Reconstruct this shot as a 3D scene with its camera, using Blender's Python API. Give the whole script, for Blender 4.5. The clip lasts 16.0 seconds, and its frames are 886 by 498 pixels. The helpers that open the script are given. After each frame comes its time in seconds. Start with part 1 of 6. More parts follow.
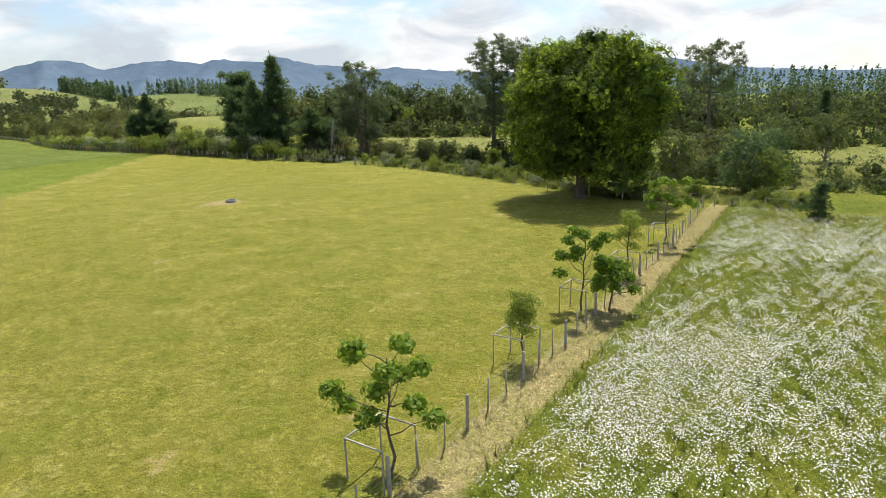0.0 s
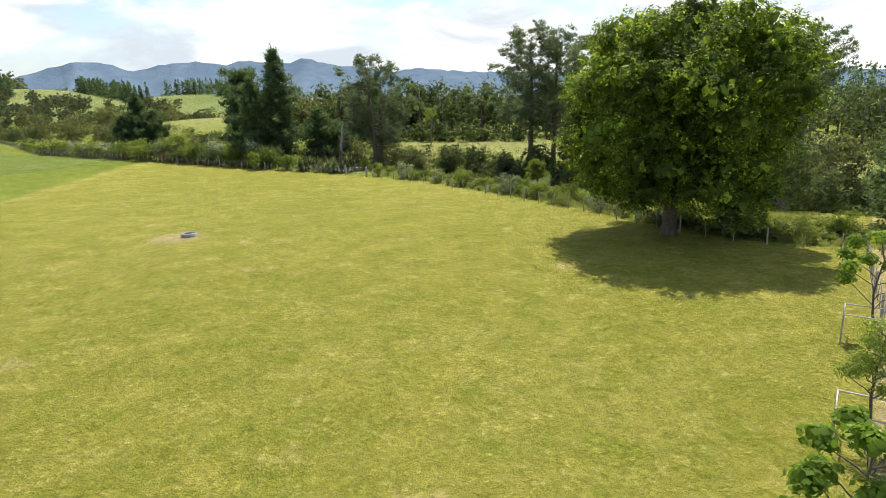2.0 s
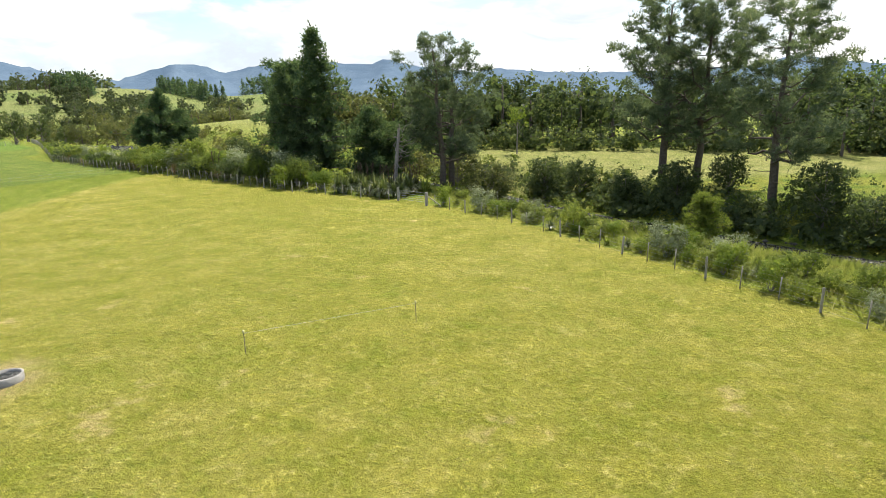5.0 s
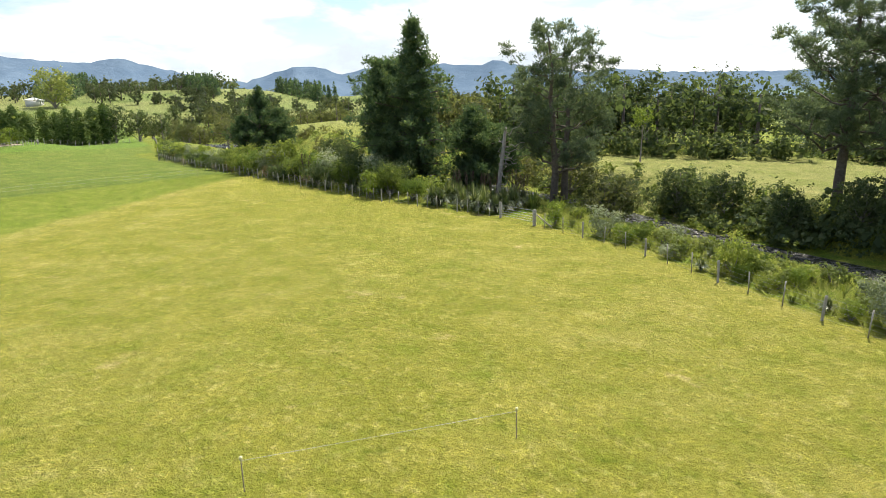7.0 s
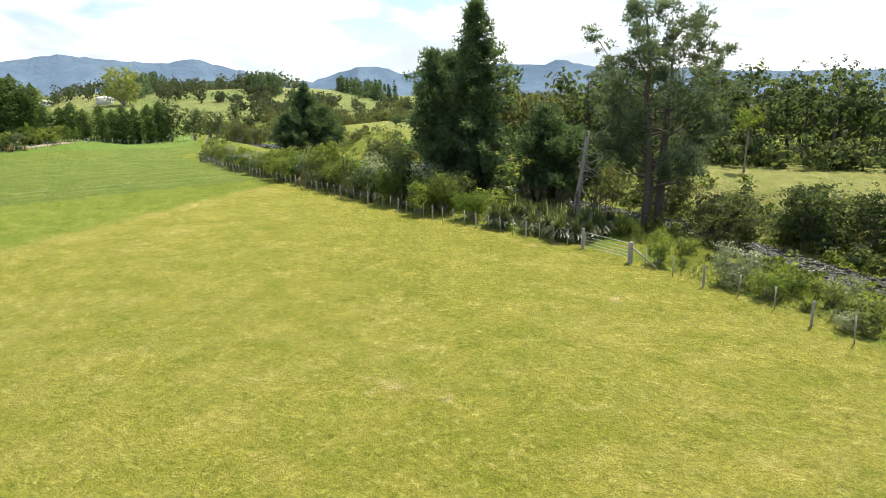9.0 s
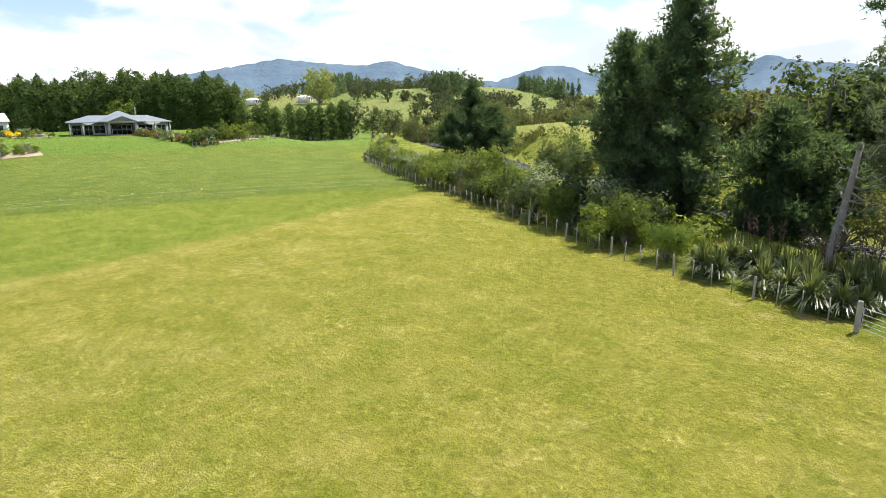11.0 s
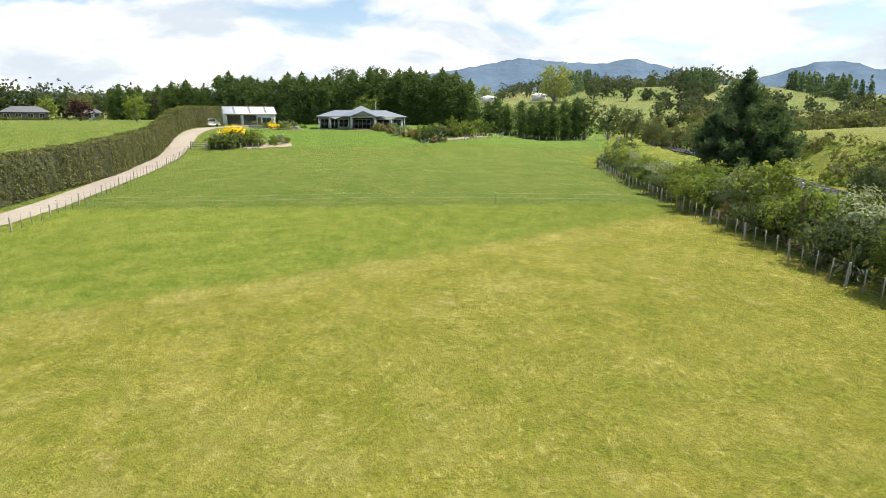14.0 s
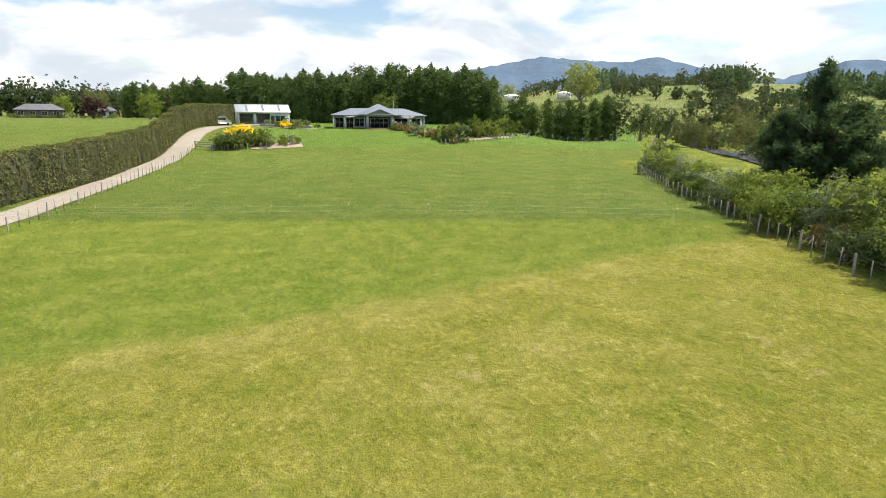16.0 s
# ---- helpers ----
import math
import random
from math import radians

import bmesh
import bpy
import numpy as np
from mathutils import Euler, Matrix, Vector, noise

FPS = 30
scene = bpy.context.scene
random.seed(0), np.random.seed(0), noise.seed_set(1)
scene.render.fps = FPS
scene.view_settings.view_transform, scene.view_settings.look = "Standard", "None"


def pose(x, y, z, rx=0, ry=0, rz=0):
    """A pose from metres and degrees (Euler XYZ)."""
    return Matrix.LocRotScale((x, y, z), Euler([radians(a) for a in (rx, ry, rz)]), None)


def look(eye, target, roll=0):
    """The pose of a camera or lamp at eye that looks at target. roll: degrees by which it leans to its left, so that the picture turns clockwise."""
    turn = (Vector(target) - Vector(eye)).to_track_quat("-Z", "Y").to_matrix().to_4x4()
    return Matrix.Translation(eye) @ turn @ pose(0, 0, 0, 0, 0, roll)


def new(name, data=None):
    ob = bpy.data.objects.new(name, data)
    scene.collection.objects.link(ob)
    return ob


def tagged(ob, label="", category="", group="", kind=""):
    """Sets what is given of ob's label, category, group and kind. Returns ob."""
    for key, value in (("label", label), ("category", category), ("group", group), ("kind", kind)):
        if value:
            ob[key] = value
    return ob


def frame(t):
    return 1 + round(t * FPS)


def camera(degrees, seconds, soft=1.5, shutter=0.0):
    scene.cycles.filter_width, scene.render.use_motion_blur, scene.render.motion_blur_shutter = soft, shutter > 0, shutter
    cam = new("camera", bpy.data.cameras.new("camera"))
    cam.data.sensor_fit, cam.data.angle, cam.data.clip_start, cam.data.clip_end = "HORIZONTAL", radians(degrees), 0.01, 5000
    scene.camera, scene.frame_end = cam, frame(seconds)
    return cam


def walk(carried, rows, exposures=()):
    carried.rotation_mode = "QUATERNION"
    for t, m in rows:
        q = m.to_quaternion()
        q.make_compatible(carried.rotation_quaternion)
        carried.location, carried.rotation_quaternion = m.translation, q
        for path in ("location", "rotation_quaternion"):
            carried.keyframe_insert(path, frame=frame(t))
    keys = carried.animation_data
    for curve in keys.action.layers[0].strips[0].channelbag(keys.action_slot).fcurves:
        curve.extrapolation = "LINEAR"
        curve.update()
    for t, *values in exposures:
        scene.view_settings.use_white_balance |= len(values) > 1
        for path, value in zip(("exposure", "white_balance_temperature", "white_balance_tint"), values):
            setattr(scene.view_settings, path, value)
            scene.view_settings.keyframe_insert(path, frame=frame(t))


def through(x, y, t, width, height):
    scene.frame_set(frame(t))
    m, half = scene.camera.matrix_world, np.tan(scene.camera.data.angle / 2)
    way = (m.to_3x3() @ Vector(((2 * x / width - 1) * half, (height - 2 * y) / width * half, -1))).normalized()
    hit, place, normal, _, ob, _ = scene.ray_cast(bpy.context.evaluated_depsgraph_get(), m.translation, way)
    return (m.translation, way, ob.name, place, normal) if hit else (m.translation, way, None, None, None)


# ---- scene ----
cam = camera(73.9, 16.0, 0.8)
METRES, EYE, TILT, LEAN, TURN = 94.74, 9.0, 0.0, 0.0, 0.0
ROWS = [
    (0.0, 0.0, 0.0, 0.0, -0.4, -14.13, 1.59),
    (0.5, -0.0017, 0.0323, 0.0004, -0.36, -14.15, 1.67),
    (1.0, -0.0031, 0.0671, 0.0002, 0.98, -14.12, 1.65),
    (1.5, -0.0047, 0.118, -0.0005, 1.4, -14.04, 1.63),
    (2.0, -0.0078, 0.1824, -0.0019, 1.77, -14.0, 1.65),
    (2.5, -0.01, 0.2498, -0.0028, 4.2, -13.9, 1.63),
    (3.0, -0.0147, 0.3147, -0.004, 6.61, -13.78, 1.57),
    (3.5, -0.0208, 0.3685, -0.0048, 8.02, -13.76, 1.52),
    (6.0, -0.0473, 0.5162, -0.0071, 11.3, -13.63, 1.5),
    (6.5, -0.0529, 0.5417, -0.0073, 14.88, -13.54, 1.46),
    (7.0, -0.0598, 0.5678, -0.0078, 19.39, -13.41, 1.27),
    (7.5, -0.0675, 0.5917, -0.0082, 21.28, -13.36, 1.21),
    (8.0, -0.0775, 0.6168, -0.0086, 22.21, -13.33, 1.12),
    (10.5, -0.1457, 0.7596, -0.0087, 36.48, -13.18, 0.75),
    (11.0, -0.1574, 0.7791, -0.009, 42.26, -13.11, 0.55),
    (11.5, -0.1684, 0.794, -0.0094, 46.26, -13.09, 0.38),
    (12.0, -0.1798, 0.8059, -0.0096, 50.27, -13.08, 0.22),
    (12.5, -0.192, 0.8155, -0.0092, 53.4, -13.09, 0.1),
    (13.0, -0.2077, 0.8251, -0.0091, 57.51, -13.12, -0.05),
    (13.5, -0.2256, 0.8349, -0.0093, 62.18, -13.16, -0.27),
    (14.0, -0.2426, 0.8452, -0.01, 64.15, -13.19, -0.39),
    (14.5, -0.2606, 0.8551, -0.0107, 65.01, -13.22, -0.47),
    (15.0, -0.2797, 0.8645, -0.0113, 65.51, -13.26, -0.46),
    (15.5, -0.2989, 0.8727, -0.0112, 65.87, -13.28, -0.48),
    (16.0, -0.3196, 0.8814, -0.0109, 66.18, -13.31, -0.52),
]
walk(cam, [(t, pose(0, 0, EYE, TILT, LEAN, TURN) @ pose(METRES * x, METRES * y, METRES * z, 90 + pitch, roll, yaw)) for t, x, y, z, yaw, pitch, roll in ROWS],
     exposures=[(0, 0.28), (1, 0.35), (2, 0.48), (3.5, 0.6), (6, 0.66), (11, 0.68), (13, 0.58), (16, 0.48)])


# ---- light ----
SUN_EL, SUN_AZ = radians(61), radians(14)
world = bpy.data.worlds.new("sky")
scene.world = world
world.use_nodes = True
wn, wl = world.node_tree.nodes, world.node_tree.links
wn.clear()
w_out = wn.new("ShaderNodeOutputWorld")
sky = wn.new("ShaderNodeTexSky")
sky.sky_type, sky.sun_disc = "NISHITA", False
sky.sun_elevation, sky.sun_rotation = SUN_EL, SUN_AZ
sky_bg = wn.new("ShaderNodeBackground")
sky_bg.inputs["Strength"].default_value = 0.12
wl.new(sky.outputs[0], sky_bg.inputs["Color"])
# broken cloud: bright white heaps with grey undersides, thicker near the horizon
w_geo = wn.new("ShaderNodeTexCoord")
w_sep = wn.new("ShaderNodeSeparateXYZ")
wl.new(w_geo.outputs["Generated"], w_sep.inputs[0])
w_den = wn.new("ShaderNodeMath")
w_den.operation, w_den.inputs[1].default_value = "ADD", 0.10
wl.new(w_sep.outputs["Z"], w_den.inputs[0])
w_abs = wn.new("ShaderNodeMath")
w_abs.operation, w_abs.inputs[1].default_value = "MAXIMUM", 0.06
wl.new(w_den.outputs[0], w_abs.inputs[0])
w_div = wn.new("ShaderNodeVectorMath")
w_div.operation = "DIVIDE"
w_com = wn.new("ShaderNodeCombineXYZ")
wl.new(w_abs.outputs[0], w_com.inputs["X"])
wl.new(w_abs.outputs[0], w_com.inputs["Y"])
w_com.inputs["Z"].default_value = 0.25
wl.new(w_geo.outputs["Generated"], w_div.inputs[0])
wl.new(w_com.outputs[0], w_div.inputs[1])
w_billow = wn.new("ShaderNodeVectorMath")
w_billow.operation, w_billow.inputs[1].default_value = "MULTIPLY", (1.0, 1.0, 2.6)
wl.new(w_geo.outputs["Generated"], w_billow.inputs[0])


def sky_noise(scale, detail, lo, hi, shift):
    n = wn.new("ShaderNodeTexNoise")
    n.inputs["Scale"].default_value, n.inputs["Detail"].default_value, n.inputs["Roughness"].default_value = scale, detail, 0.55
    n.inputs["Distortion"].default_value = 0.4
    add = wn.new("ShaderNodeVectorMath")
    add.inputs[1].default_value = shift
    wl.new(w_billow.outputs[0], add.inputs[0])
    wl.new(add.outputs[0], n.inputs["Vector"])
    r = wn.new("ShaderNodeMapRange")
    r.interpolation_type = "SMOOTHSTEP"
    r.inputs["From Min"].default_value, r.inputs["From Max"].default_value = lo, hi
    wl.new(n.outputs[0], r.inputs["Value"])
    return r.outputs[0]


heaps = sky_noise(4.2, 10, 0.38, 0.56, (3.1, 1.7, 0.4))
under = sky_noise(5.2, 10, 0.44, 0.66, (7.3, 0.2, 2.0))
# seen edge-on towards the horizon the heaps close up
w_low = wn.new("ShaderNodeMapRange")
for w_i, w_v in enumerate((0.0, 0.27, 0.46, -0.50)):
    w_low.inputs[w_i + 1].default_value = w_v
wl.new(w_sep.outputs["Z"], w_low.inputs[0])
w_sum = wn.new("ShaderNodeMath")
w_sum.operation, w_sum.use_clamp = "ADD", True
wl.new(heaps, w_sum.inputs[0])
wl.new(w_low.outputs[0], w_sum.inputs[1])
cover = w_sum.outputs[0]
w_col = wn.new("ShaderNodeMix")
w_col.data_type = "RGBA"
w_col.inputs["A"].default_value, w_col.inputs["B"].default_value = (1.0, 1.0, 1.0, 1), (0.62, 0.68, 0.745, 1)
wl.new(under, w_col.inputs["Factor"])
cloud_bg = wn.new("ShaderNodeBackground")
cloud_bg.inputs["Strength"].default_value = 0.87
wl.new(w_col.outputs["Result"], cloud_bg.inputs["Color"])
w_mix = wn.new("ShaderNodeMixShader")
wl.new(cover, w_mix.inputs[0])
wl.new(sky_bg.outputs[0], w_mix.inputs[1])
wl.new(cloud_bg.outputs[0], w_mix.inputs[2])
wl.new(w_mix.outputs[0], w_out.inputs[0])

sun = new("sun", bpy.data.lights.new("sun", "SUN"))
sun.data.energy, sun.data.angle, sun.data.color = 5.0, radians(0.53), (1.0, 0.935, 0.82)
sun_dir = Vector((math.sin(SUN_AZ) * math.cos(SUN_EL), math.cos(SUN_AZ) * math.cos(SUN_EL), math.sin(SUN_EL)))
sun.matrix_world = look(sun_dir * 200, (0, 0, 0))


# ---- materials ----
class Nodes:
    """A short way to write node materials."""

    def __init__(self, name):
        self.m = bpy.data.materials.new(name)
        self.m.use_nodes = True
        self.t = self.m.node_tree
        self.b = self.t.nodes["Principled BSDF"]
        self.out = self.t.nodes["Material Output"]

    def n(self, kind, **sockets):
        node = self.t.nodes.new(kind)
        for key, v in sockets.items():
            self.put(node.inputs[key.replace("_", " ")], v)
        return node

    def put(self, socket, v):
        if isinstance(v, bpy.types.NodeSocket):
            self.t.links.new(v, socket)
        elif isinstance(v, tuple) and len(v) == 3 and socket.type == "RGBA":
            socket.default_value = (*v, 1)
        else:
            socket.default_value = v

    def pos(self):
        return self.n("ShaderNodeNewGeometry").outputs["Position"]

    def local(self):
        return self.n("ShaderNodeTexCoord").outputs["Object"]

    def noise(self, vec, scale, detail=4, rough=0.6):
        return self.n("ShaderNodeTexNoise", Vector=vec, Scale=scale, Detail=detail, Roughness=rough).outputs[0]

    def ramp(self, v, lo, hi, smooth=True, a=0.0, b=1.0):
        r = self.n("ShaderNodeMapRange")
        r.interpolation_type = "SMOOTHSTEP" if smooth else "LINEAR"
        for i, x in enumerate((v, lo, hi, a, b)):
            self.put(r.inputs[i], x)
        return r.outputs[0]

    def mix(self, f, a, b, blend="MIX"):
        x = self.n("ShaderNodeMix")
        x.data_type, x.blend_type = "RGBA", blend
        for k, v in (("Factor", f), ("A", a), ("B", b)):
            self.put(x.inputs[0 if k == "Factor" else 6 if k == "A" else 7], v)
        return x.outputs[2]

    def math(self, op, a, b=0.0):
        x = self.n("ShaderNodeMath")
        x.operation = op
        self.put(x.inputs[0], a)
        self.put(x.inputs[1], b)
        return x.outputs[0]

    def line(self, px, py, nx, ny, vec):
        """Metres from a line of the plan through (px, py), along its normal."""
        x = self.n("ShaderNodeVectorMath")
        x.operation = "DOT_PRODUCT"
        self.put(x.inputs[0], vec)
        x.inputs[1].default_value = (nx, ny, 0)
        return self.math("SUBTRACT", x.outputs["Value"], px * nx + py * ny)

    def bump(self, h, strength, dist):
        self.put(self.b.inputs["Normal"], self.n("ShaderNodeBump", Height=h, Strength=strength, Distance=dist).outputs[0])

    def done(self, colour, rough=0.8, metal=0.0, spec=0.3):
        self.put(self.b.inputs["Base Color"], colour)
        self.put(self.b.inputs["Roughness"], rough)
        self.b.inputs["Metallic"].default_value = metal
        self.b.inputs["Specular IOR Level"].default_value = spec
        return self.m


def surface(name, a, b, scale=3.0, rough=0.8, metal=0.0, bump=0.3, dist=0.01, fine=40.0, world_space=False, spec=0.3):
    k = Nodes(name)
    v = k.pos() if world_space else k.local()
    big, small = k.noise(v, scale, 5), k.noise(v, fine, 3)
    col = k.mix(k.ramp(big, 0.3, 0.7), a, b)
    col = k.mix(k.ramp(small, 0.35, 0.75), col, tuple(x * 0.72 for x in a))
    k.bump(k.math("ADD", k.math("MULTIPLY", big, 0.6), small), bump, dist)
    return k.done(col, rough, metal, spec)


def leaves(name, a, b, c=None, through=0.35, rough=0.55, vary=0.25, lawn=False, spec=0.06):
    """Leaf colours: from piece to piece between a and b, now and then c; from thing to thing lighter or darker."""
    k = Nodes(name)
    island = k.n("ShaderNodeNewGeometry").outputs["Random Per Island"]
    thing = k.n("ShaderNodeObjectInfo").outputs["Random"]
    col = k.mix(island, a, b)
    if c:
        col = k.mix(k.ramp(island, 0.82, 0.96), col, c)
    col = k.mix(k.ramp(k.noise(k.pos(), 0.5, 3), 0.35, 0.7), col, tuple(x * 0.85 for x in a))
    hsv = k.n("ShaderNodeHueSaturation", Color=col, Value=k.ramp(thing, 0, 1, False, 1 - vary, 1 + vary), Hue=k.ramp(thing, 0, 1, False, 0.512, 0.488))
    col = hsv.outputs[0]
    k.done(col, rough, 0, spec)
    t = k.n("ShaderNodeBsdfTranslucent", Color=k.mix(1.0, col, (2.3, 2.2, 1.1), "MULTIPLY"))
    if lawn:
        # blades are so fine that together they shade like the sward they stand in
        up = k.n("ShaderNodeCombineXYZ", Z=1.0).outputs[0]
        k.put(k.b.inputs["Normal"], up)
        k.put(t.inputs["Normal"], up)
    s = k.n("ShaderNodeMixShader")
    k.put(s.inputs[0], through)
    k.put(s.inputs[1], k.b.outputs[0])
    k.put(s.inputs[2], t.outputs[0])
    k.put(k.out.inputs[0], s.outputs[0])
    return k.m


def ground_material():
    k = Nodes("meadow grass")
    p = k.pos()
    patch, mid, fine, blade = k.noise(p, 0.045, 4), k.noise(p, 0.35, 5), k.noise(p, 3.2, 4, 0.7), k.noise(p, 17.0, 3, 0.75)
    wob = k.math("MULTIPLY", k.math("SUBTRACT", k.noise(p, 0.5, 4), 0.5), 3.0)
    # grazed pasture
    graze = k.mix(k.ramp(mid, 0.34, 0.62), (0.245, 0.243, 0.048), (0.206, 0.213, 0.034))
    graze = k.mix(k.ramp(patch, 0.42, 0.62, True, 0, 0.6), graze, k.mix(k.ramp(mid, 0.35, 0.65), (0.275, 0.261, 0.070), (0.232, 0.236, 0.042)))
    graze = k.mix(k.ramp(fine, 0.49, 0.74, True, 0, 0.70), graze, (0.410, 0.370, 0.140))
    graze = k.mix(k.ramp(k.noise(p, 1.4, 5, 0.7), 0.53, 0.72, True, 0, 0.65), graze, (0.120, 0.152, 0.014))
    graze = k.mix(k.ramp(k.noise(p, 0.22, 5, 0.65), 0.63, 0.71, True, 0, 0.8), graze, (0.41, 0.33, 0.165))
    bare = k.n("ShaderNodeVectorMath")
    bare.operation = "DISTANCE"
    k.put(bare.inputs[0], p)
    bare.inputs[1].default_value = (-22.6, 60.3, -0.6)
    graze = k.mix(k.ramp(k.math("ADD", bare.outputs["Value"], k.math("MULTIPLY", k.noise(p, 1.1, 4), 2.2)), 1.7, 4.0), (0.36, 0.29, 0.16), graze)
    graze = k.mix(k.ramp(k.noise(p, 0.28, 6, 0.7), 0.53, 0.66, True, 0, 0.5), graze, (0.172, 0.200, 0.026))
    graze = k.mix(k.ramp(k.noise(p, 0.55, 6, 0.75), 0.56, 0.70, True, 0, 0.5), graze, (0.40, 0.36, 0.14))
    # rank grass, then evenly grown grass, then mown lawn
    rank = k.mix(k.ramp(k.noise(p, 0.6, 6, 0.75), 0.42, 0.60), (0.156, 0.208, 0.030), (0.215, 0.250, 0.050))
    even = k.mix(k.ramp(k.noise(p, 0.3, 6, 0.75), 0.40, 0.62), (0.110, 0.158, 0.031), (0.148, 0.184, 0.043))
    lawn = k.mix(k.ramp(mid, 0.3, 0.7), (0.108, 0.178, 0.034), (0.13, 0.198, 0.040))
    rough = k.mix(k.ramp(mid, 0.35, 0.65), (0.11, 0.165, 0.022), (0.20, 0.21, 0.040))
    hay = k.mix(k.ramp(mid, 0.3, 0.7), (0.240, 0.242, 0.095), (0.175, 0.198, 0.058))
    far = k.mix(k.ramp(k.noise(p, 0.012, 4), 0.35, 0.65), (0.115, 0.155, 0.050), (0.175, 0.190, 0.078))
    straw = k.mix(k.ramp(fine, 0.3, 0.7), (0.47, 0.40, 0.22), (0.31, 0.29, 0.11))

    def step(d, lo, hi):
        return k.ramp(k.math("ADD", d, wob), lo, hi)

    edge = k.line(-55.0, 90, -0.9985, -0.054, p)
    graze = k.mix(k.math("MULTIPLY", k.ramp(edge, -6.0, -0.5), k.ramp(k.noise(p, 0.45, 5, 0.7), 0.40, 0.62, True, 0, 0.35)), graze, (0.385, 0.340, 0.135))
    col = k.mix(step(edge, -1.2, 1.0), graze, rank)
    col = k.mix(step(k.line(-72, 95, -0.890, 0.456, p), -1.0, 1.0), col, even)
    inside = k.math("MULTIPLY", k.ramp(k.line(-131.5, 101, -0.97, 0.25, p), -0.4, 0.4), k.ramp(k.line(-150, 96, 0.25, 0.97, p), -1.0, 0.5))
    col = k.mix(inside, col, lawn)
    # the planted side: mown strip and flower meadow
    d = k.line(-1.63, 13.81, 0.837, -0.548, p)
    w2 = k.math("MULTIPLY", wob, 0.18)
    col = k.mix(k.ramp(k.math("ADD", d, w2), 0.0, 0.35), col, straw)
    col = k.mix(k.ramp(k.math("ADD", d, w2), 1.55, 1.95), col, k.mix(k.ramp(mid, 0.3, 0.7), (0.125, 0.165, 0.020), (0.18, 0.20, 0.030)))
    # beyond the stream
    zone = k.n("ShaderNodeAttribute")
    zone.attribute_name = "beyond"
    bank = k.math("MULTIPLY", zone.outputs["Fac"], 1.0)
    col = k.mix(k.ramp(k.math("ADD", bank, k.math("MULTIPLY", wob, 0.06)), 0.08, 0.30), col, rough)
    zone = k.n("ShaderNodeAttribute")
    zone.attribute_name = "hayfield"
    col = k.mix(zone.outputs["Fac"], col, hay)
    zone = k.n("ShaderNodeAttribute")
    zone.attribute_name = "distance"
    col = k.mix(zone.outputs["Fac"], col, far)
    col = k.mix(1.0, col, (1.15, 1.12, 1.11), "MULTIPLY")
    # blotches of lusher and drier turf, then single tussocks with dark gaps between
    lush = k.noise(p, 0.62, 7, 0.72)
    col = k.mix(k.ramp(lush, 0.50, 0.63, True, 0, 0.55), col, k.mix(1.0, col, (0.78, 0.91, 0.60), "MULTIPLY"))
    col = k.mix(k.ramp(lush, 0.50, 0.36, True, 0, 0.55), col, k.mix(1.0, col, (1.34, 1.24, 1.42), "MULTIPLY"))
    tussock = k.noise(p, 5.5, 5, 0.78)
    col = k.mix(k.ramp(tussock, 0.54, 0.68, True, 0, 0.85), col, k.mix(1.0, col, (0.64, 0.70, 0.50), "MULTIPLY"))
    col = k.mix(k.ramp(tussock, 0.52, 0.36, True, 0, 0.62), col, k.mix(1.0, col, (1.48, 1.45, 1.40), "MULTIPLY"))
    # fine grain of blades
    hair = k.noise(p, 42.0, 2, 0.8)
    col = k.mix(k.ramp(hair, 0.42, 0.66), col, k.mix(1.0, col, (0.44, 0.48, 0.36), "MULTIPLY"))
    col = k.mix(k.ramp(hair, 0.52, 0.36, True, 0, 0.95), col, k.mix(1.0, col, (2.15, 2.05, 1.8), "MULTIPLY"))
    col = k.mix(k.ramp(blade, 0.40, 0.70), col, k.mix(1.0, col, (0.66, 0.70, 0.55), "MULTIPLY"))
    col = k.mix(k.ramp(blade, 0.60, 0.85, True, 0, 0.5), col, (0.45, 0.42, 0.15))
    col = k.mix(k.ramp(k.noise(p, 0.9, 5, 0.7), 0.68, 0.76, True, 0, 0.55), col, (0.10, 0.135, 0.016))
    k.bump(k.math("ADD", k.math("ADD", k.math("MULTIPLY", fine, 1.6), k.math("SUBTRACT", blade, tussock)), k.noise(p, 0.9, 4, 0.7)), 1.0, 0.13)
    return k.done(col, 0.9, 0, 0.1)


M_ground = ground_material()
M_bark = surface("bark", (0.10, 0.082, 0.066), (0.17, 0.145, 0.12), 4, 0.95, bump=0.8, dist=0.03, fine=22)
M_grey_bark = surface("grey bark", (0.22, 0.20, 0.18), (0.33, 0.30, 0.27), 4, 0.95, bump=0.6, dist=0.02, fine=22)
M_post = surface("weathered post", (0.30, 0.28, 0.245), (0.46, 0.43, 0.38), 5, 0.9, bump=0.5, dist=0.006, fine=45)
M_wire = surface("galvanised wire", (0.45, 0.46, 0.47), (0.55, 0.56, 0.57), 5, 0.45, 0.8, 0.1)
M_oak = leaves("oak leaf", (0.050, 0.084, 0.026), (0.190, 0.275, 0.042), (0.36, 0.45, 0.07), 0.5)
M_pine = leaves("pine needle", (0.088, 0.125, 0.092), (0.145, 0.184, 0.134), (0.25, 0.28, 0.21), 0.42, 0.6, 0.12)
M_darkpine = leaves("dark pine needle", (0.058, 0.100, 0.060), (0.108, 0.156, 0.086), (0.19, 0.235, 0.12), 0.42, 0.6, 0.12)
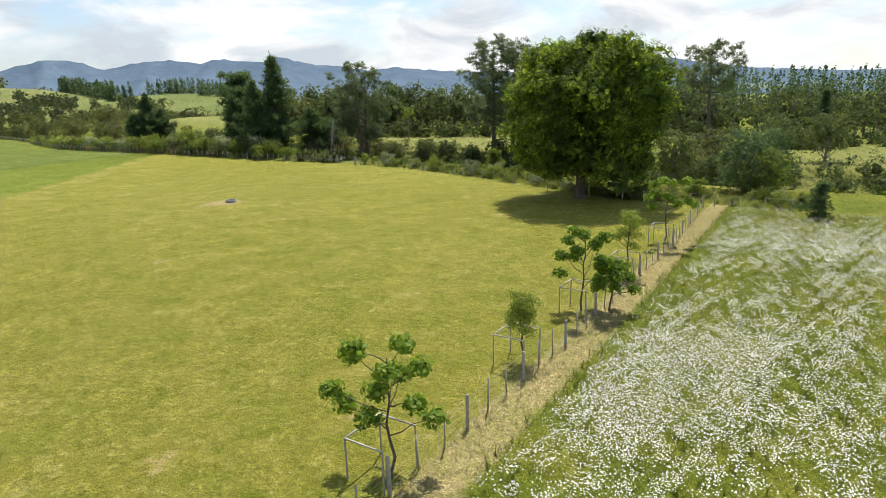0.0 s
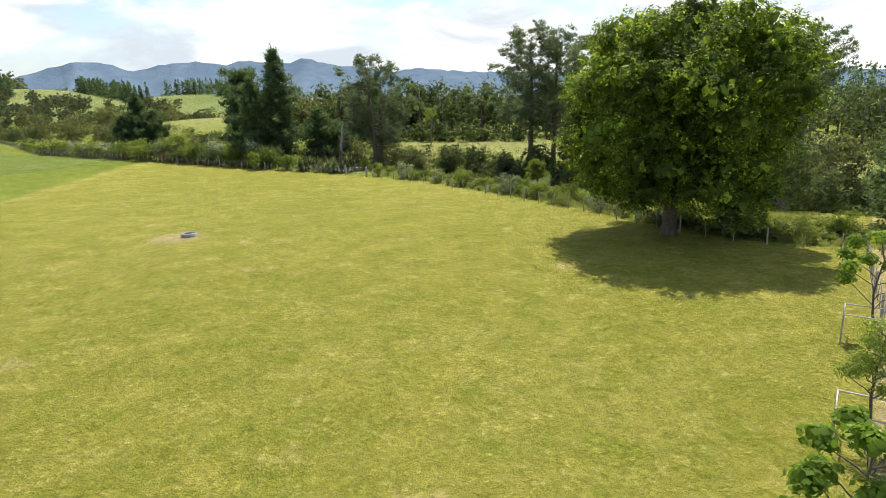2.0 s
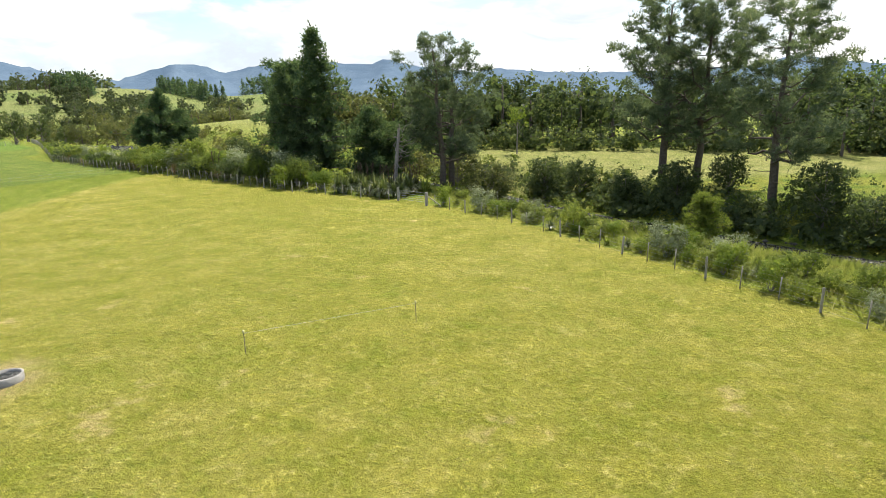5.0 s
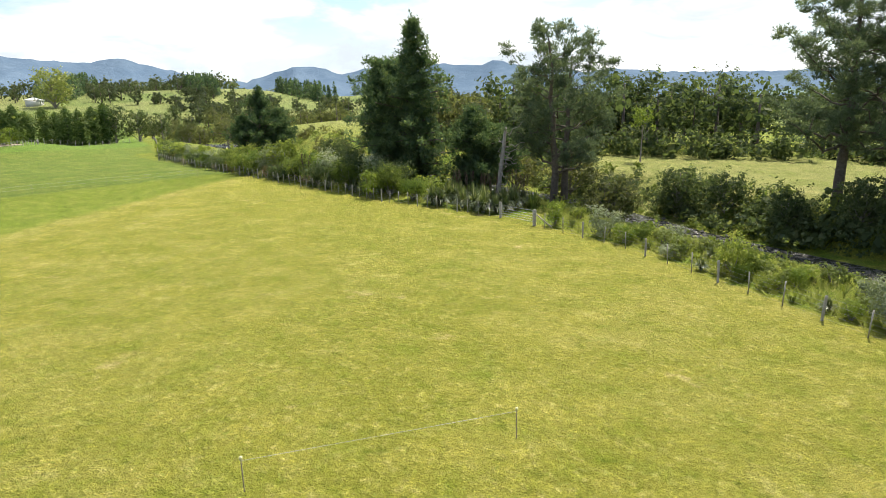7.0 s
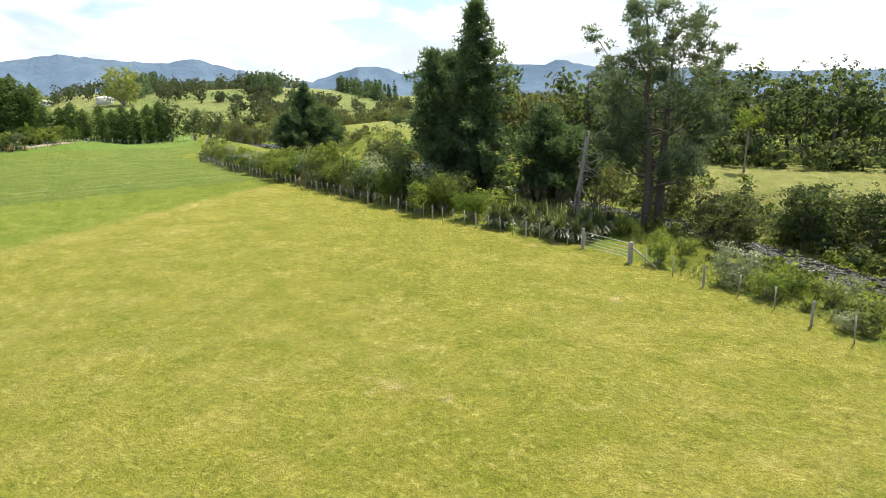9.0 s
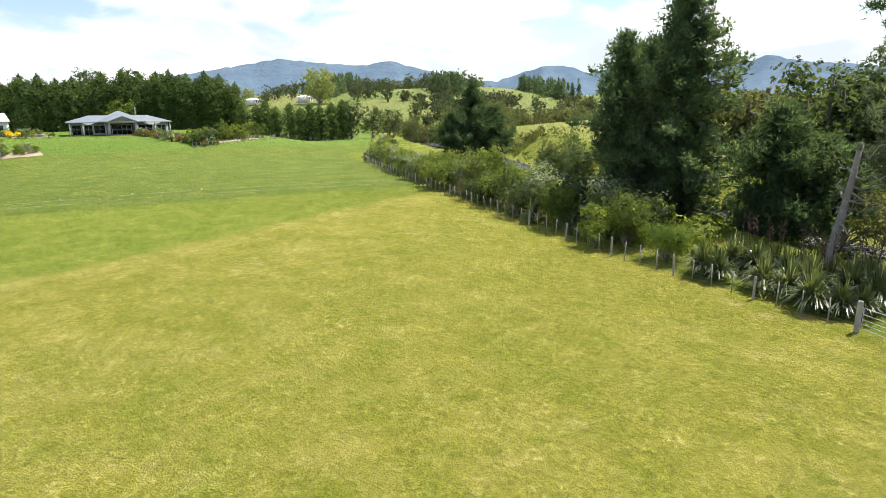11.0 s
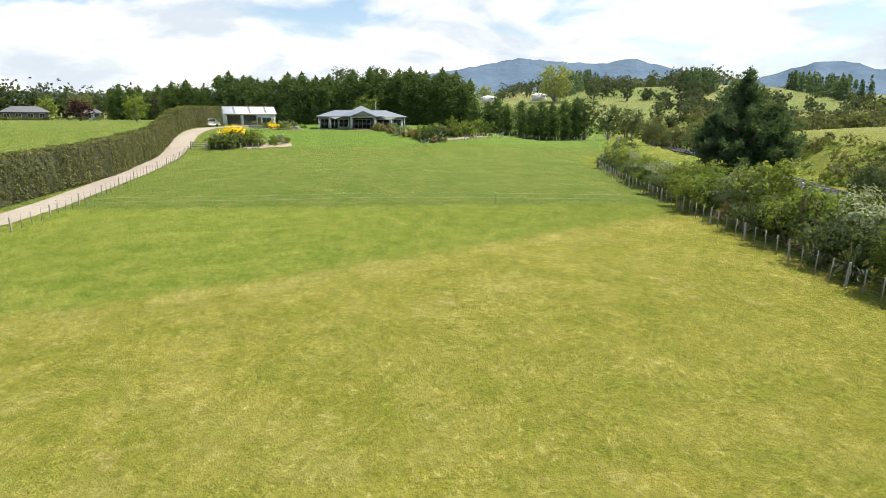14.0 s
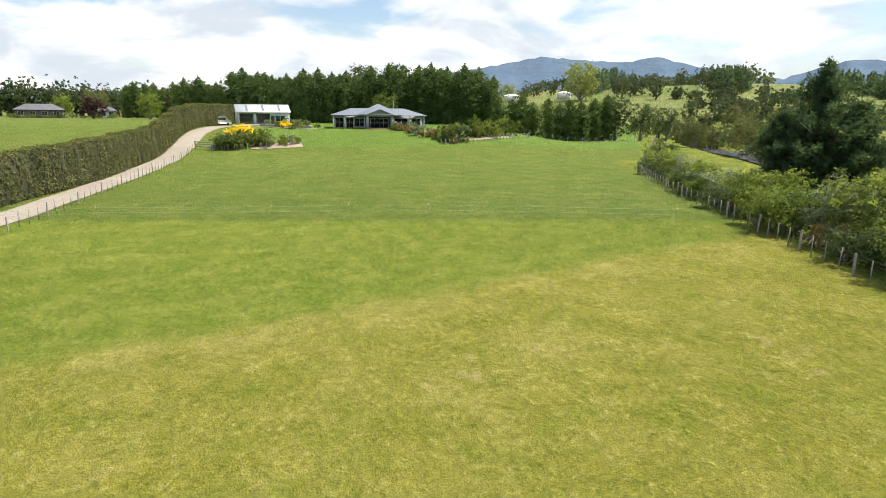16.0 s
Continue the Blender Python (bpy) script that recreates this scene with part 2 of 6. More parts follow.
M_native = leaves("bush leaf", (0.056, 0.083, 0.043), (0.100, 0.127, 0.058), (0.155, 0.175, 0.090), 0.42)
M_brown = leaves("brownish leaf", (0.096, 0.112, 0.054), (0.142, 0.150, 0.070), (0.20, 0.195, 0.10), 0.42)
M_shrub = leaves("shrub leaf", (0.112, 0.155, 0.042), (0.188, 0.228, 0.060), (0.29, 0.31, 0.12), 0.43)
M_lime = leaves("light green leaf", (0.125, 0.180, 0.040), (0.198, 0.250, 0.060), (0.30, 0.33, 0.11), 0.4)
M_silver = leaves("silvery leaf", (0.20, 0.24, 0.145), (0.30, 0.335, 0.215), (0.45, 0.47, 0.36), 0.2)
M_farwood = leaves("mixed far foliage", (0.082, 0.108, 0.066), (0.125, 0.148, 0.086), (0.175, 0.19, 0.115), 0.4)
M_shelter = leaves("shelter tree leaf", (0.070, 0.112, 0.036), (0.115, 0.162, 0.050), (0.19, 0.235, 0.075), 0.42, 0.6, 0.15)
M_hedge = leaves("clipped hedge leaf", (0.105, 0.118, 0.040), (0.185, 0.185, 0.068), (0.30, 0.235, 0.13), 0.2, 0.7, 0.05)
M_purple = leaves("purple leaf", (0.045, 0.022, 0.026), (0.075, 0.035, 0.036), None, 0.15)
M_flax = leaves("flax blade", (0.070, 0.100, 0.038), (0.14, 0.170, 0.068), (0.40, 0.41, 0.27), 0.25, 0.32, spec=0.5)
M_redflax = leaves("bronze flax blade", (0.19, 0.135, 0.062), (0.31, 0.235, 0.115), (0.45, 0.41, 0.26), 0.25, 0.38, spec=0.4)
M_yellow = leaves("yellow blossom", (0.75, 0.55, 0.01), (0.85, 0.66, 0.03), None, 0.3)
M_catalpa = leaves("broad young leaf", (0.105, 0.175, 0.028), (0.17, 0.25, 0.042), (0.25, 0.31, 0.07), 0.4, 0.45)
M_petal = leaves("daisy petal", (0.70, 0.70, 0.67), (0.82, 0.82, 0.79), None, 0.1, 0.8, 0.02, True)
M_blade = leaves("grass blade", (0.165, 0.195, 0.034), (0.26, 0.27, 0.055), (0.40, 0.37, 0.15), 0.1, 0.8, 0.05, True)
M_greenblade = leaves("green grass blade", (0.145, 0.19, 0.024), (0.235, 0.27, 0.040), (0.31, 0.34, 0.08), 0.1, 0.8, 0.05, True)
M_straw = leaves("cut straw", (0.50, 0.43, 0.25), (0.66, 0.58, 0.37), (0.24, 0.26, 0.08), 0.15, 0.9, 0.05, True)
M_paleblade = leaves("pale grass blade", (0.24, 0.30, 0.05), (0.33, 0.37, 0.08), (0.42, 0.42, 0.15), 0.1, 0.8, 0.05, True)
M_stalk = surface("dark flower stalk", (0.07, 0.045, 0.035), (0.12, 0.08, 0.06), 5, 0.9)
M_paleshrub = leaves("pale weed leaf", (0.17, 0.21, 0.07), (0.25, 0.28, 0.10), (0.36, 0.37, 0.20), 0.3)
M_gravel = surface("limestone gravel", (0.33, 0.285, 0.23), (0.43, 0.38, 0.31), 0.25, 0.95, bump=0.6, dist=0.02, fine=6.0, world_space=True)
M_hedge_shade = surface("dark hedge core, shade in colour", (0.045, 0.050, 0.022), (0.07, 0.072, 0.034), 6, 0.95)
M_rock = surface("grey rock", (0.075, 0.07, 0.062), (0.16, 0.15, 0.135), 2, 0.9, bump=0.6, dist=0.05, fine=9)


def water_material():
    k = Nodes("stream water")
    p = k.pos()
    foam = k.ramp(k.noise(p, 2.2, 6, 0.75), 0.50, 0.62)
    col = k.mix(foam, (0.020, 0.021, 0.015), (0.09, 0.085, 0.075))
    k.bump(k.noise(p, 2.6, 5, 0.7), 1.0, 0.25)
    return k.done(col, k.ramp(foam, 0, 1, False, 0.22, 0.8), 0, 0.35)


def mountain_material():
    k = Nodes("far bush-clad hills, haze painted in")
    p = k.pos()
    # the blues put the haze of distance into the hills' base colour
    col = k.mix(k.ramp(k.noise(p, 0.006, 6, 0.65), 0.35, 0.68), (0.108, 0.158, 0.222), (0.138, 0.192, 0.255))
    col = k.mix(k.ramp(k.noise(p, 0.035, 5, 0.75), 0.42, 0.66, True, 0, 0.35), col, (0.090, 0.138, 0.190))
    z = k.n("ShaderNodeSeparateXYZ", Vector=p).outputs["Z"]
    # cleared pasture low on the slopes, scrub round it, paled by the same haze
    low = k.ramp(k.math("ADD", z, k.math("MULTIPLY", k.noise(p, 0.004, 4), 90)), 120, 70)
    clear = k.math("MULTIPLY", low, k.ramp(k.noise(p, 0.0045, 3, 0.5), 0.56, 0.60))
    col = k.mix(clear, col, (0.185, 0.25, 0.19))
    k.bump(k.noise(p, 0.02, 5, 0.7), 0.6, 18)
    return k.done(col, 1.0, 0, 0.0)


M_water = water_material()
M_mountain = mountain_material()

# ---- plan: stream, fence, ground ----
CREEK = np.array([(160, 30), (90, 48), (52, 66), (30, 82), (15, 95), (7, 104), (-2, 112), (-10, 121), (-26, 132), (-48, 144), (-76, 158), (-100, 174), (-122, 190), (-150, 216), (-210, 262)], float)
FENCE = np.array([(30, 49.5), (24.5, 54), (18, 57.5), (13.4, 64), (8.4, 73), (1.8, 82), (-4, 90), (-7.5, 94.5), (-12.9, 99.0), (-14.4, 100.2), (-17.8, 102.6), (-25, 104.9), (-30, 106.3), (-35, 108.4), (-50, 114.7), (-57.5, 118), (-72, 125), (-85, 133)], float)


def sm(a, b, x):
    t = np.clip((np.asarray(x, float) - a) / (b - a), 0, 1)
    return t * t * (3 - 2 * t)


def off_line(line, x, y):
    """Distance from a line of the plan; with a sign, positive to its left as it is drawn."""
    best = np.full(np.shape(x), 1e9)
    side = np.ones(np.shape(x))
    for (ax, ay), (bx, by) in zip(line[:-1], line[1:]):
        dx, dy = bx - ax, by - ay
        t = np.clip(((x - ax) * dx + (y - ay) * dy) / (dx * dx + dy * dy), 0, 1)
        d = np.hypot(x - ax - t * dx, y - ay - t * dy)
        near = d < best
        side = np.where(near, np.sign(dx * (y - ay) - dy * (x - ax)), side)
        best = np.where(near, d, best)
    return best, side


def wave(x, y, scale, seed):
    r = np.random.RandomState(seed)
    z = 0
    for i in range(6):
        a = r.uniform(0, 6.28)
        f = scale * r.uniform(0.6, 1.7)
        z = z + np.sin((x * math.cos(a) + y * math.sin(a)) * f + r.uniform(0, 6.28))
    return z / 6


def base_height(x, y):
    s = -0.54 * x + 0.84 * y
    z = -1.15 + 1.6 * sm(85, 140, s)
    u, v = -0.95 * (x + 105) + 0.31 * (y - 100), 0.31 * (x + 105) + 0.95 * (y - 100)
    z = z + 3.7 * sm(12, 50, u) * sm(55, 25, v)
    z = z + 0.55 * np.exp(-((x + 21) ** 2 + (y - 60) ** 2) / 220)
    z = z + 5.5 * np.exp(-((x + 80) ** 2 + (y - 210) ** 2) / (2 * 32 * 32))
    # farmland that climbs towards the hills ahead
    R, A = np.hypot(x + 40, y - 90), np.degrees(np.arctan2(y - 90, x + 40))
    climb = (12 + 12 * sm(116, 128, A)) * np.clip((R - 185) / 240, 0, 1) * sm(92, 112, A) * sm(163, 146, A)
    roll = 3.5 * wave(x, y, 0.022, 3) * sm(230, 380, R) * sm(85, 105, A)
    return z + climb + roll + 9 * np.exp(-((x + 172) ** 2 + (y - 800) ** 2) / (2 * 90 * 90)) + 9 * np.exp(-((x + 190) ** 2 + (y - 450) ** 2) / (2 * 45 * 45))


def height(x, y):
    x, y = np.asarray(x, float), np.asarray(y, float)
    d, _ = off_line(CREEK, x, y)
    return base_height(x, y) - 3.0 * sm(12.5, 4.0, d) + 0.05 * wave(x, y, 0.35, 8) + 0.03 * wave(x, y, 1.1, 9)


def gz(x, y):
    return float(height(x, y))


def mesh_of(name, verts, faces, mat, smooth=False, loose=None):
    """A mesh from arrays: faces is one array, or a list of arrays of different corner counts."""
    groups = [np.asarray(f, np.int32) for f in (faces if isinstance(faces, list) else [faces]) if len(f)]
    sizes = sorted({g.shape[1] for g in groups})
    groups = [np.concatenate([g for g in groups if g.shape[1] == k]) for k in sizes]
    me = bpy.data.meshes.new(name)
    verts = np.asarray(verts, np.float32)
    me.vertices.add(len(verts))
    me.vertices.foreach_set("co", verts.ravel())
    loops = np.concatenate([g.ravel() for g in groups])
    counts = np.concatenate([np.full(len(g), g.shape[1], np.int32) for g in groups])
    me.loops.add(len(loops))
    me.loops.foreach_set("vertex_index", loops)
    me.polygons.add(len(counts))
    me.polygons.foreach_set("loop_start", np.concatenate([[0], np.cumsum(counts)[:-1]]).astype(np.int32))
    if smooth:
        me.polygons.foreach_set("use_smooth", np.ones(len(counts), bool))
    me.update(calc_edges=True)
    me.validate()
    me.materials.append(mat)
    return me


def part(name, me, parent, label="", m=None):
    ob = new(name, me)
    ob.parent = parent
    if m is not None:
        ob.matrix_basis = m
    return tagged(ob, label)


class Shape:
    """Gathers boxes, tubes and sheets into one mesh."""

    def __init__(self):
        self.v, self.f, self.n = [], {3: [], 4: []}, 0

    def add(self, v, f):
        f = np.asarray(f, np.int32)
        self.f[f.shape[1]].append(f + self.n)
        self.v.append(np.asarray(v, float))
        self.n += len(self.v[-1])

    def box(self, x0, y0, z0, x1, y1, z1, m=None):
        v = np.array([(x, y, z) for x in (x0, x1) for y in (y0, y1) for z in (z0, z1)], float)
        if m is not None:
            v = np.array([m @ Vector(p) for p in v])
        self.add(v, [(0, 1, 3, 2), (4, 6, 7, 5), (0, 4, 5, 1), (2, 3, 7, 6), (0, 2, 6, 4), (1, 5, 7, 3)])
        return self

    def tube(self, pts, radii, k=6, cap=True):
        pts = np.asarray(pts, float)
        radii = np.broadcast_to(radii, len(pts))
        d = np.gradient(pts, axis=0)
        d /= np.linalg.norm(d, axis=1)[:, None] + 1e-9
        ref = np.where(np.abs(d[:, 2:3]) > 0.9, np.array([[1.0, 0, 0]]), np.array([[0, 0, 1.0]]))
        a = np.cross(d, ref)
        a /= np.linalg.norm(a, axis=1)[:, None] + 1e-9
        b = np.cross(d, a)
        ang = np.arange(k) * 2 * math.pi / k
        ring = pts[:, None] + radii[:, None, None] * (a[:, None] * np.cos(ang)[None, :, None] + b[:, None] * np.sin(ang)[None, :, None])
        i = np.arange(len(pts) - 1)[:, None] * k
        j = np.arange(k)[None]
        f = np.stack([i + j, i + (j + 1) % k, i + k + (j + 1) % k, i + k + j], -1).reshape(-1, 4)
        v = ring.reshape(-1, 3)
        self.add(v, f)
        if cap:
            n = self.n
            self.add([pts[-1] + d[-1] * radii[-1] * 0.3], np.zeros((0, 4)))
            last = n - k
            self.f[3].append(np.array([(last + q, last + (q + 1) % k, n) for q in range(k)], np.int32))
        return self

    def poly(self, v, f):
        self.add(v, f)
        return self

    def mesh(self, name, mat, smooth=False):
        return mesh_of(name, np.concatenate(self.v), [np.concatenate(g) for g in self.f.values() if g], mat, smooth)


def thing(name, x, y, z, label, category, group="", kind="", turn=0.0, scale=(1, 1, 1)):
    root = new(name)
    root.empty_display_size = 0.3
    root.matrix_basis = pose(x, y, z, 0, 0, turn) @ Matrix.Diagonal((*scale, 1))
    return tagged(root, label, category, group, kind)


# ground: one sheet to the horizon, fine where the camera passes
def ground_sheet():
    q = np.linspace(-1, 1, 291)
    g = np.sign(q) * (150 * np.abs(q) + 4700 * np.abs(q) ** 7)
    X, Y = np.meshgrid(g - 45, g + 95, indexing="ij")
    Z = height(X, Y)
    n = len(g)
    i = np.arange(n * n).reshape(n, n)
    f = np.stack([i[:-1, :-1], i[1:, :-1], i[1:, 1:], i[:-1, 1:]], -1).reshape(-1, 4)
    me = mesh_of("ground", np.stack([X, Y, Z], -1).reshape(-1, 3), f, M_ground, True)
    x, y = X.ravel(), Y.ravel()
    d, side = off_line(FENCE, x, y)
    beyond = np.where((side < 0) & (x > -100), sm(0.3, 2.0, d), 0.0)
    beyond = np.where((x < -85) & (y > 133 + (-85 - x) * 0.95), 1.0, beyond)
    beyond = np.where((x > 24) & (y < 70), sm(26, 30, 0.837 * (x + 1.6) - 0.548 * (y - 13.8)), beyond)
    hay = sm(112, 120, y - 0.25 * x) * sm(160, 150, y) * sm(-24, -14, x) + sm(34, 44, x) * sm(66, 74, y) * sm(130, 100, y) * 0.8
    hay = np.clip(hay + np.exp(-((x + 78) ** 2 + (y - 205) ** 2) / 900), 0, 1)
    dist = sm(170, 260, np.hypot(x + 40, y - 90))
    for name, val in (("beyond", beyond), ("hayfield", hay), ("distance", dist)):
        a = me.attributes.new(name, "FLOAT", "POINT")
        a.data.foreach_set("value", val.astype(np.float32))
    return tagged(new("ground", me), "grazed yellow-green pasture running out to rolling farmland", "ground", kind="structure")


ground = ground_sheet()


def ribbon(name, line, width, zf, mat, step=2.0, ragged=0.0):
    pts = []
    for (a, b) in zip(line[:-1], line[1:]):
        n = max(2, int(np.hypot(*(b - a)) / step))
        pts += [a + (b - a) * i / n for i in range(n)]
    pts = np.array(pts + [line[-1]])
    for _ in range(6):
        pts[1:-1] = (pts[:-2] + pts[1:-1] * 2 + pts[2:]) / 4
    d = np.gradient(pts, axis=0)
    d /= np.linalg.norm(d, axis=1)[:, None]
    nrm = np.stack([-d[:, 1], d[:, 0]], -1)
    r = np.random.RandomState(5)
    cols = np.linspace(-0.5, 0.5, 5)
    P = pts[:, None] + nrm[:, None] * (cols[None, :, None] * width * (1 + ragged * r.uniform(-1, 1, (len(pts), 1, 1))))
    Z = zf(P[..., 0], P[..., 1])
    V = np.concatenate([P, Z[..., None]], -1).reshape(-1, 3)
    i = np.arange(len(pts) * 5).reshape(-1, 5)
    f = np.stack([i[:-1, :-1], i[:-1, 1:], i[1:, 1:], i[1:, :-1]], -1).reshape(-1, 4)
    return new(name, mesh_of(name, V, f[:, ::-1], mat, True))


tagged(ribbon("water", CREEK, 4.6, lambda x, y: base_height(x, y) - 2.78, M_water), "shallow stony stream between overgrown banks", "stream", kind="structure")
DRIVE = np.array([(-60, 55.3), (-76, 66), (-86, 70.8), (-94, 73.2), (-107, 77.7), (-121, 80.6), (-135, 83.5), (-150, 86.5), (-160, 91), (-170, 97), (-178, 103)], float)
tagged(ribbon("road", DRIVE, 3.7, lambda x, y: height(x, y) + 0.05, M_gravel, 2.0, 0.06), "pale gravel farm drive beside a clipped hedge", "driveway", kind="structure")


# far hills all round, highest ahead
def mountains():
    az = np.radians(np.linspace(-180, 180, 721))
    known = [(-180, 1.2), (-120, 1.5), (20, 1.2), (50, 1.4), (56, 1.5), (62, 2.0), (66, 2.6), (69, 3.2), (72, 2.6), (80, 2.4), (88.7, 2.7), (92, 3.0), (94, 3.2), (96, 2.9), (99, 3.4), (101, 3.5), (103, 3.9), (104.3, 4.3), (105.5, 3.8), (108, 3.9), (109.6, 4.1), (111, 3.7), (113.5, 4.0), (116, 3.8), (118.6, 3.2), (120.5, 3.9), (122.5, 4.0), (124.5, 3.5), (127, 2.7), (129, 2.8), (132, 3.4), (135, 4.1), (137, 4.65), (139.5, 4.2), (143, 4.4), (147, 4.75), (150, 4.2), (154, 3.5), (157, 3.0), (162, 2.2), (168, 1.6), (180, 1.2)]
    el = np.interp(np.degrees(az), [k[0] for k in known], [k[1] for k in known])
    deg = np.degrees(az)
    crag = np.interp(deg, (80, 98, 104, 116, 124, 180), (0.0, 0.3, 1.0, 0.8, 0.2, 0.1))
    el = el + crag * (0.16 * np.abs(np.sin(deg * 1.9)) ** 3 + 0.10 * np.abs(np.sin(deg * 4.3 + 1)) ** 4) - 0.05 * crag
    ts = np.linspace(0, 1, 22)
    V = []
    for j, t in enumerate(ts):
        R = 2500 + 1500 * t
        top = 8 + 4000 * np.tan(np.radians(el))
        k = np.arange(len(az))
        fold = 1 - 0.30 * t * (1 - t) * 4 * np.abs(np.sin(az * 31 + 2.2 * t + np.sin(az * 9) * 2)) ** 0.7
        n = np.sin(az * 23 + t * 5) * 0.5 + np.sin(az * 57 + t * 9 + 1) * 0.35 + np.sin(az * 131 - t * 13) * 0.2
        n2 = np.sin(az * 211 + 2) * 0.5 + np.sin(az * 390 + 1) * 0.4
        z = -10 + (top + 10) * t ** 1.15 * fold * (1 - 0.16 * (1 - t) * (n + 1) * 2 * t) + n * 16 * t * (1 - t) * 2 + n2 * 5 * t
        V.append(np.stack([-20 + R * np.cos(az), 60 + R * np.sin(az), z], -1))
    V = np.concatenate(V)
    i = np.arange(22 * 721).reshape(22, 721)
    f = np.stack([i[:-1, :-1], i[:-1, 1:], i[1:, 1:], i[1:, :-1]], -1).reshape(-1, 4)
    tagged(new("backdrop", mesh_of("backdrop", V, f, M_mountain, True)), "bush-clad hills far behind the farmland, painted blue with haze", "hills", kind="structure")


mountains()


# ---- plants ----
def unit(v):
    return v / (np.linalg.norm(v, axis=-1, keepdims=True) + 1e-9)


def leaf_quads(r, p, n, size, aspect=0.6, up=0.2, wild=0.62):
    """Four-cornered leaves at p, facing about along n; bent a little along their rib."""
    k = len(p)
    n = unit(n + unit(r.normal(size=(k, 3))) * wild + np.array([0, 0, up]))
    t = unit(np.cross(n, unit(r.normal(size=(k, 3)))))
    b = np.cross(n, t)
    s = (size * r.uniform(0.6, 1.35, (k, 1)))
    V = np.stack([p - t * s * 0.5, p + b * s * aspect * 0.5 - n * s * 0.08, p + t * s * 0.5, p - b * s * aspect * 0.5 - n * s * 0.08], 1)
    return V.reshape(-1, 3), np.arange(4 * k).reshape(-1, 4)


def tufts(r, p, d, size, blades=6, width=0.10, spread=0.9):
    """Needle tufts or grass: thin triangles that fan out from p about the direction d."""
    k = len(p)
    dd = unit(np.repeat(unit(d), blades, 0) + r.normal(size=(k * blades, 3)) * spread)
    pp = np.repeat(p, blades, 0)
    t = unit(np.cross(dd, r.normal(size=dd.shape)))
    L = size * r.uniform(0.6, 1.3, (k * blades, 1))
    V = np.stack([pp - t * L * width, pp + t * L * width, pp + dd * L], 1)
    return V.reshape(-1, 3), np.arange(3 * k * blades).reshape(-1, 3)


def in_lobes(r, lobes, count, inner=0.6):
    """Points in the outer shells of ellipsoids (x, y, z, rx, rz), with their outward directions."""
    L = np.array(lobes, float)
    w = L[:, 3] * (L[:, 3] + L[:, 4]) + 0.15 * np.mean(L[:, 3]) ** 2
    pick = r.choice(len(L), count, p=w / w.sum())
    d = unit(r.normal(size=(count, 3)))
    rad = r.uniform(inner ** 2, 1, (count, 1)) ** 0.5 * r.uniform(0.9, 1.12, (count, 1))
    c = L[pick]
    return c[:, :3] + d * rad * c[:, [3, 3, 4]], unit(d / c[:, [3, 3, 4]])


def sprays(r, lobes, count, each, size, inner=0.7):
    """Leaf places gathered into small sprays that stand out from the heaps, with their outward directions."""
    c, n = in_lobes(r, lobes, max(1, count // each), inner)
    rad = size * r.uniform(0.55, 1.35, (len(c), 1))
    c, n, rad = np.repeat(c, each, 0), np.repeat(n, each, 0), np.repeat(rad, each, 0)
    d = unit(r.normal(size=c.shape)) * r.uniform(0.1, 1, (len(c), 1)) ** 0.5
    p = c + rad * (d * np.array([1, 1, 0.7]) + n * r.uniform(-0.3, 0.9, (len(c), 1)))
    return p, unit(n * 0.7 + d * 0.6)


def hearts(r, lobes, fill=0.72, each=16, size=0.52):
    """Inner leafage of each heap: broad overlapping leaf masses set at all angles well inside its outline."""
    L = np.repeat(np.array(lobes, float), each, 0)
    k = len(L)
    d = unit(r.normal(size=(k, 3)))
    p = L[:, :3] + d * L[:, [3, 3, 4]] * fill * r.uniform(0.2, 1, (k, 1))
    n = unit(d + r.normal(size=(k, 3)) * 0.45)
    t = unit(np.cross(n, r.normal(size=(k, 3))))
    b = np.cross(n, t)
    w = np.minimum(L[:, 3:4], L[:, 4:5]) * size * fill * r.uniform(0.6, 1.1, (k, 1))
    V = np.stack([p - t * w, p - b * w * 0.8, p + t * w, p + b * w * 0.8], 1)
    return V.reshape(-1, 3), np.arange(4 * k).reshape(-1, 4)


def joined(*pairs):
    V, F, n = [], [], 0
    for v, f in pairs:
        V.append(v)
        F.append(f + n)
        n += len(v)
    return np.concatenate(V), F


def limb(r, a, b, sag=0.0, n=6, wob=0.15):
    a, b = np.asarray(a, float), np.asarray(b, float)
    t = np.linspace(0, 1, n)[:, None]
    p = a + (b - a) * t
    p[1:-1] += r.normal(size=(n - 2, 3)) * wob * np.linalg.norm(b - a) / n
    p[:, 2] += -sag * 4 * (t * (1 - t))[:, 0]
    return p


def broad_lobes(r, h, rad, low, count):
    """Heaps of foliage that together make a rounded, uneven crown."""
    out = [(0, 0, (h + low) / 2, rad * 0.55, (h - low) * 0.36)]
    for i in range(count):
        a, q = i * 2.4 + r.uniform(-0.4, 0.4), (i + 0.5) / count
        z = low + (h - low) * (0.10 + 0.82 * q)
        ring = rad * math.sqrt(max(0.05, 1 - (abs(2 * (z - low) / (h - low) - 0.85) / 1.2) ** 2)) * 0.68
        s = rad * r.uniform(0.26, 0.42)
        out.append((math.cos(a) * ring * r.uniform(0.75, 1.1), math.sin(a) * ring * r.uniform(0.75, 1.1), z, s, s * 0.75))
    return out


CACHE = {}


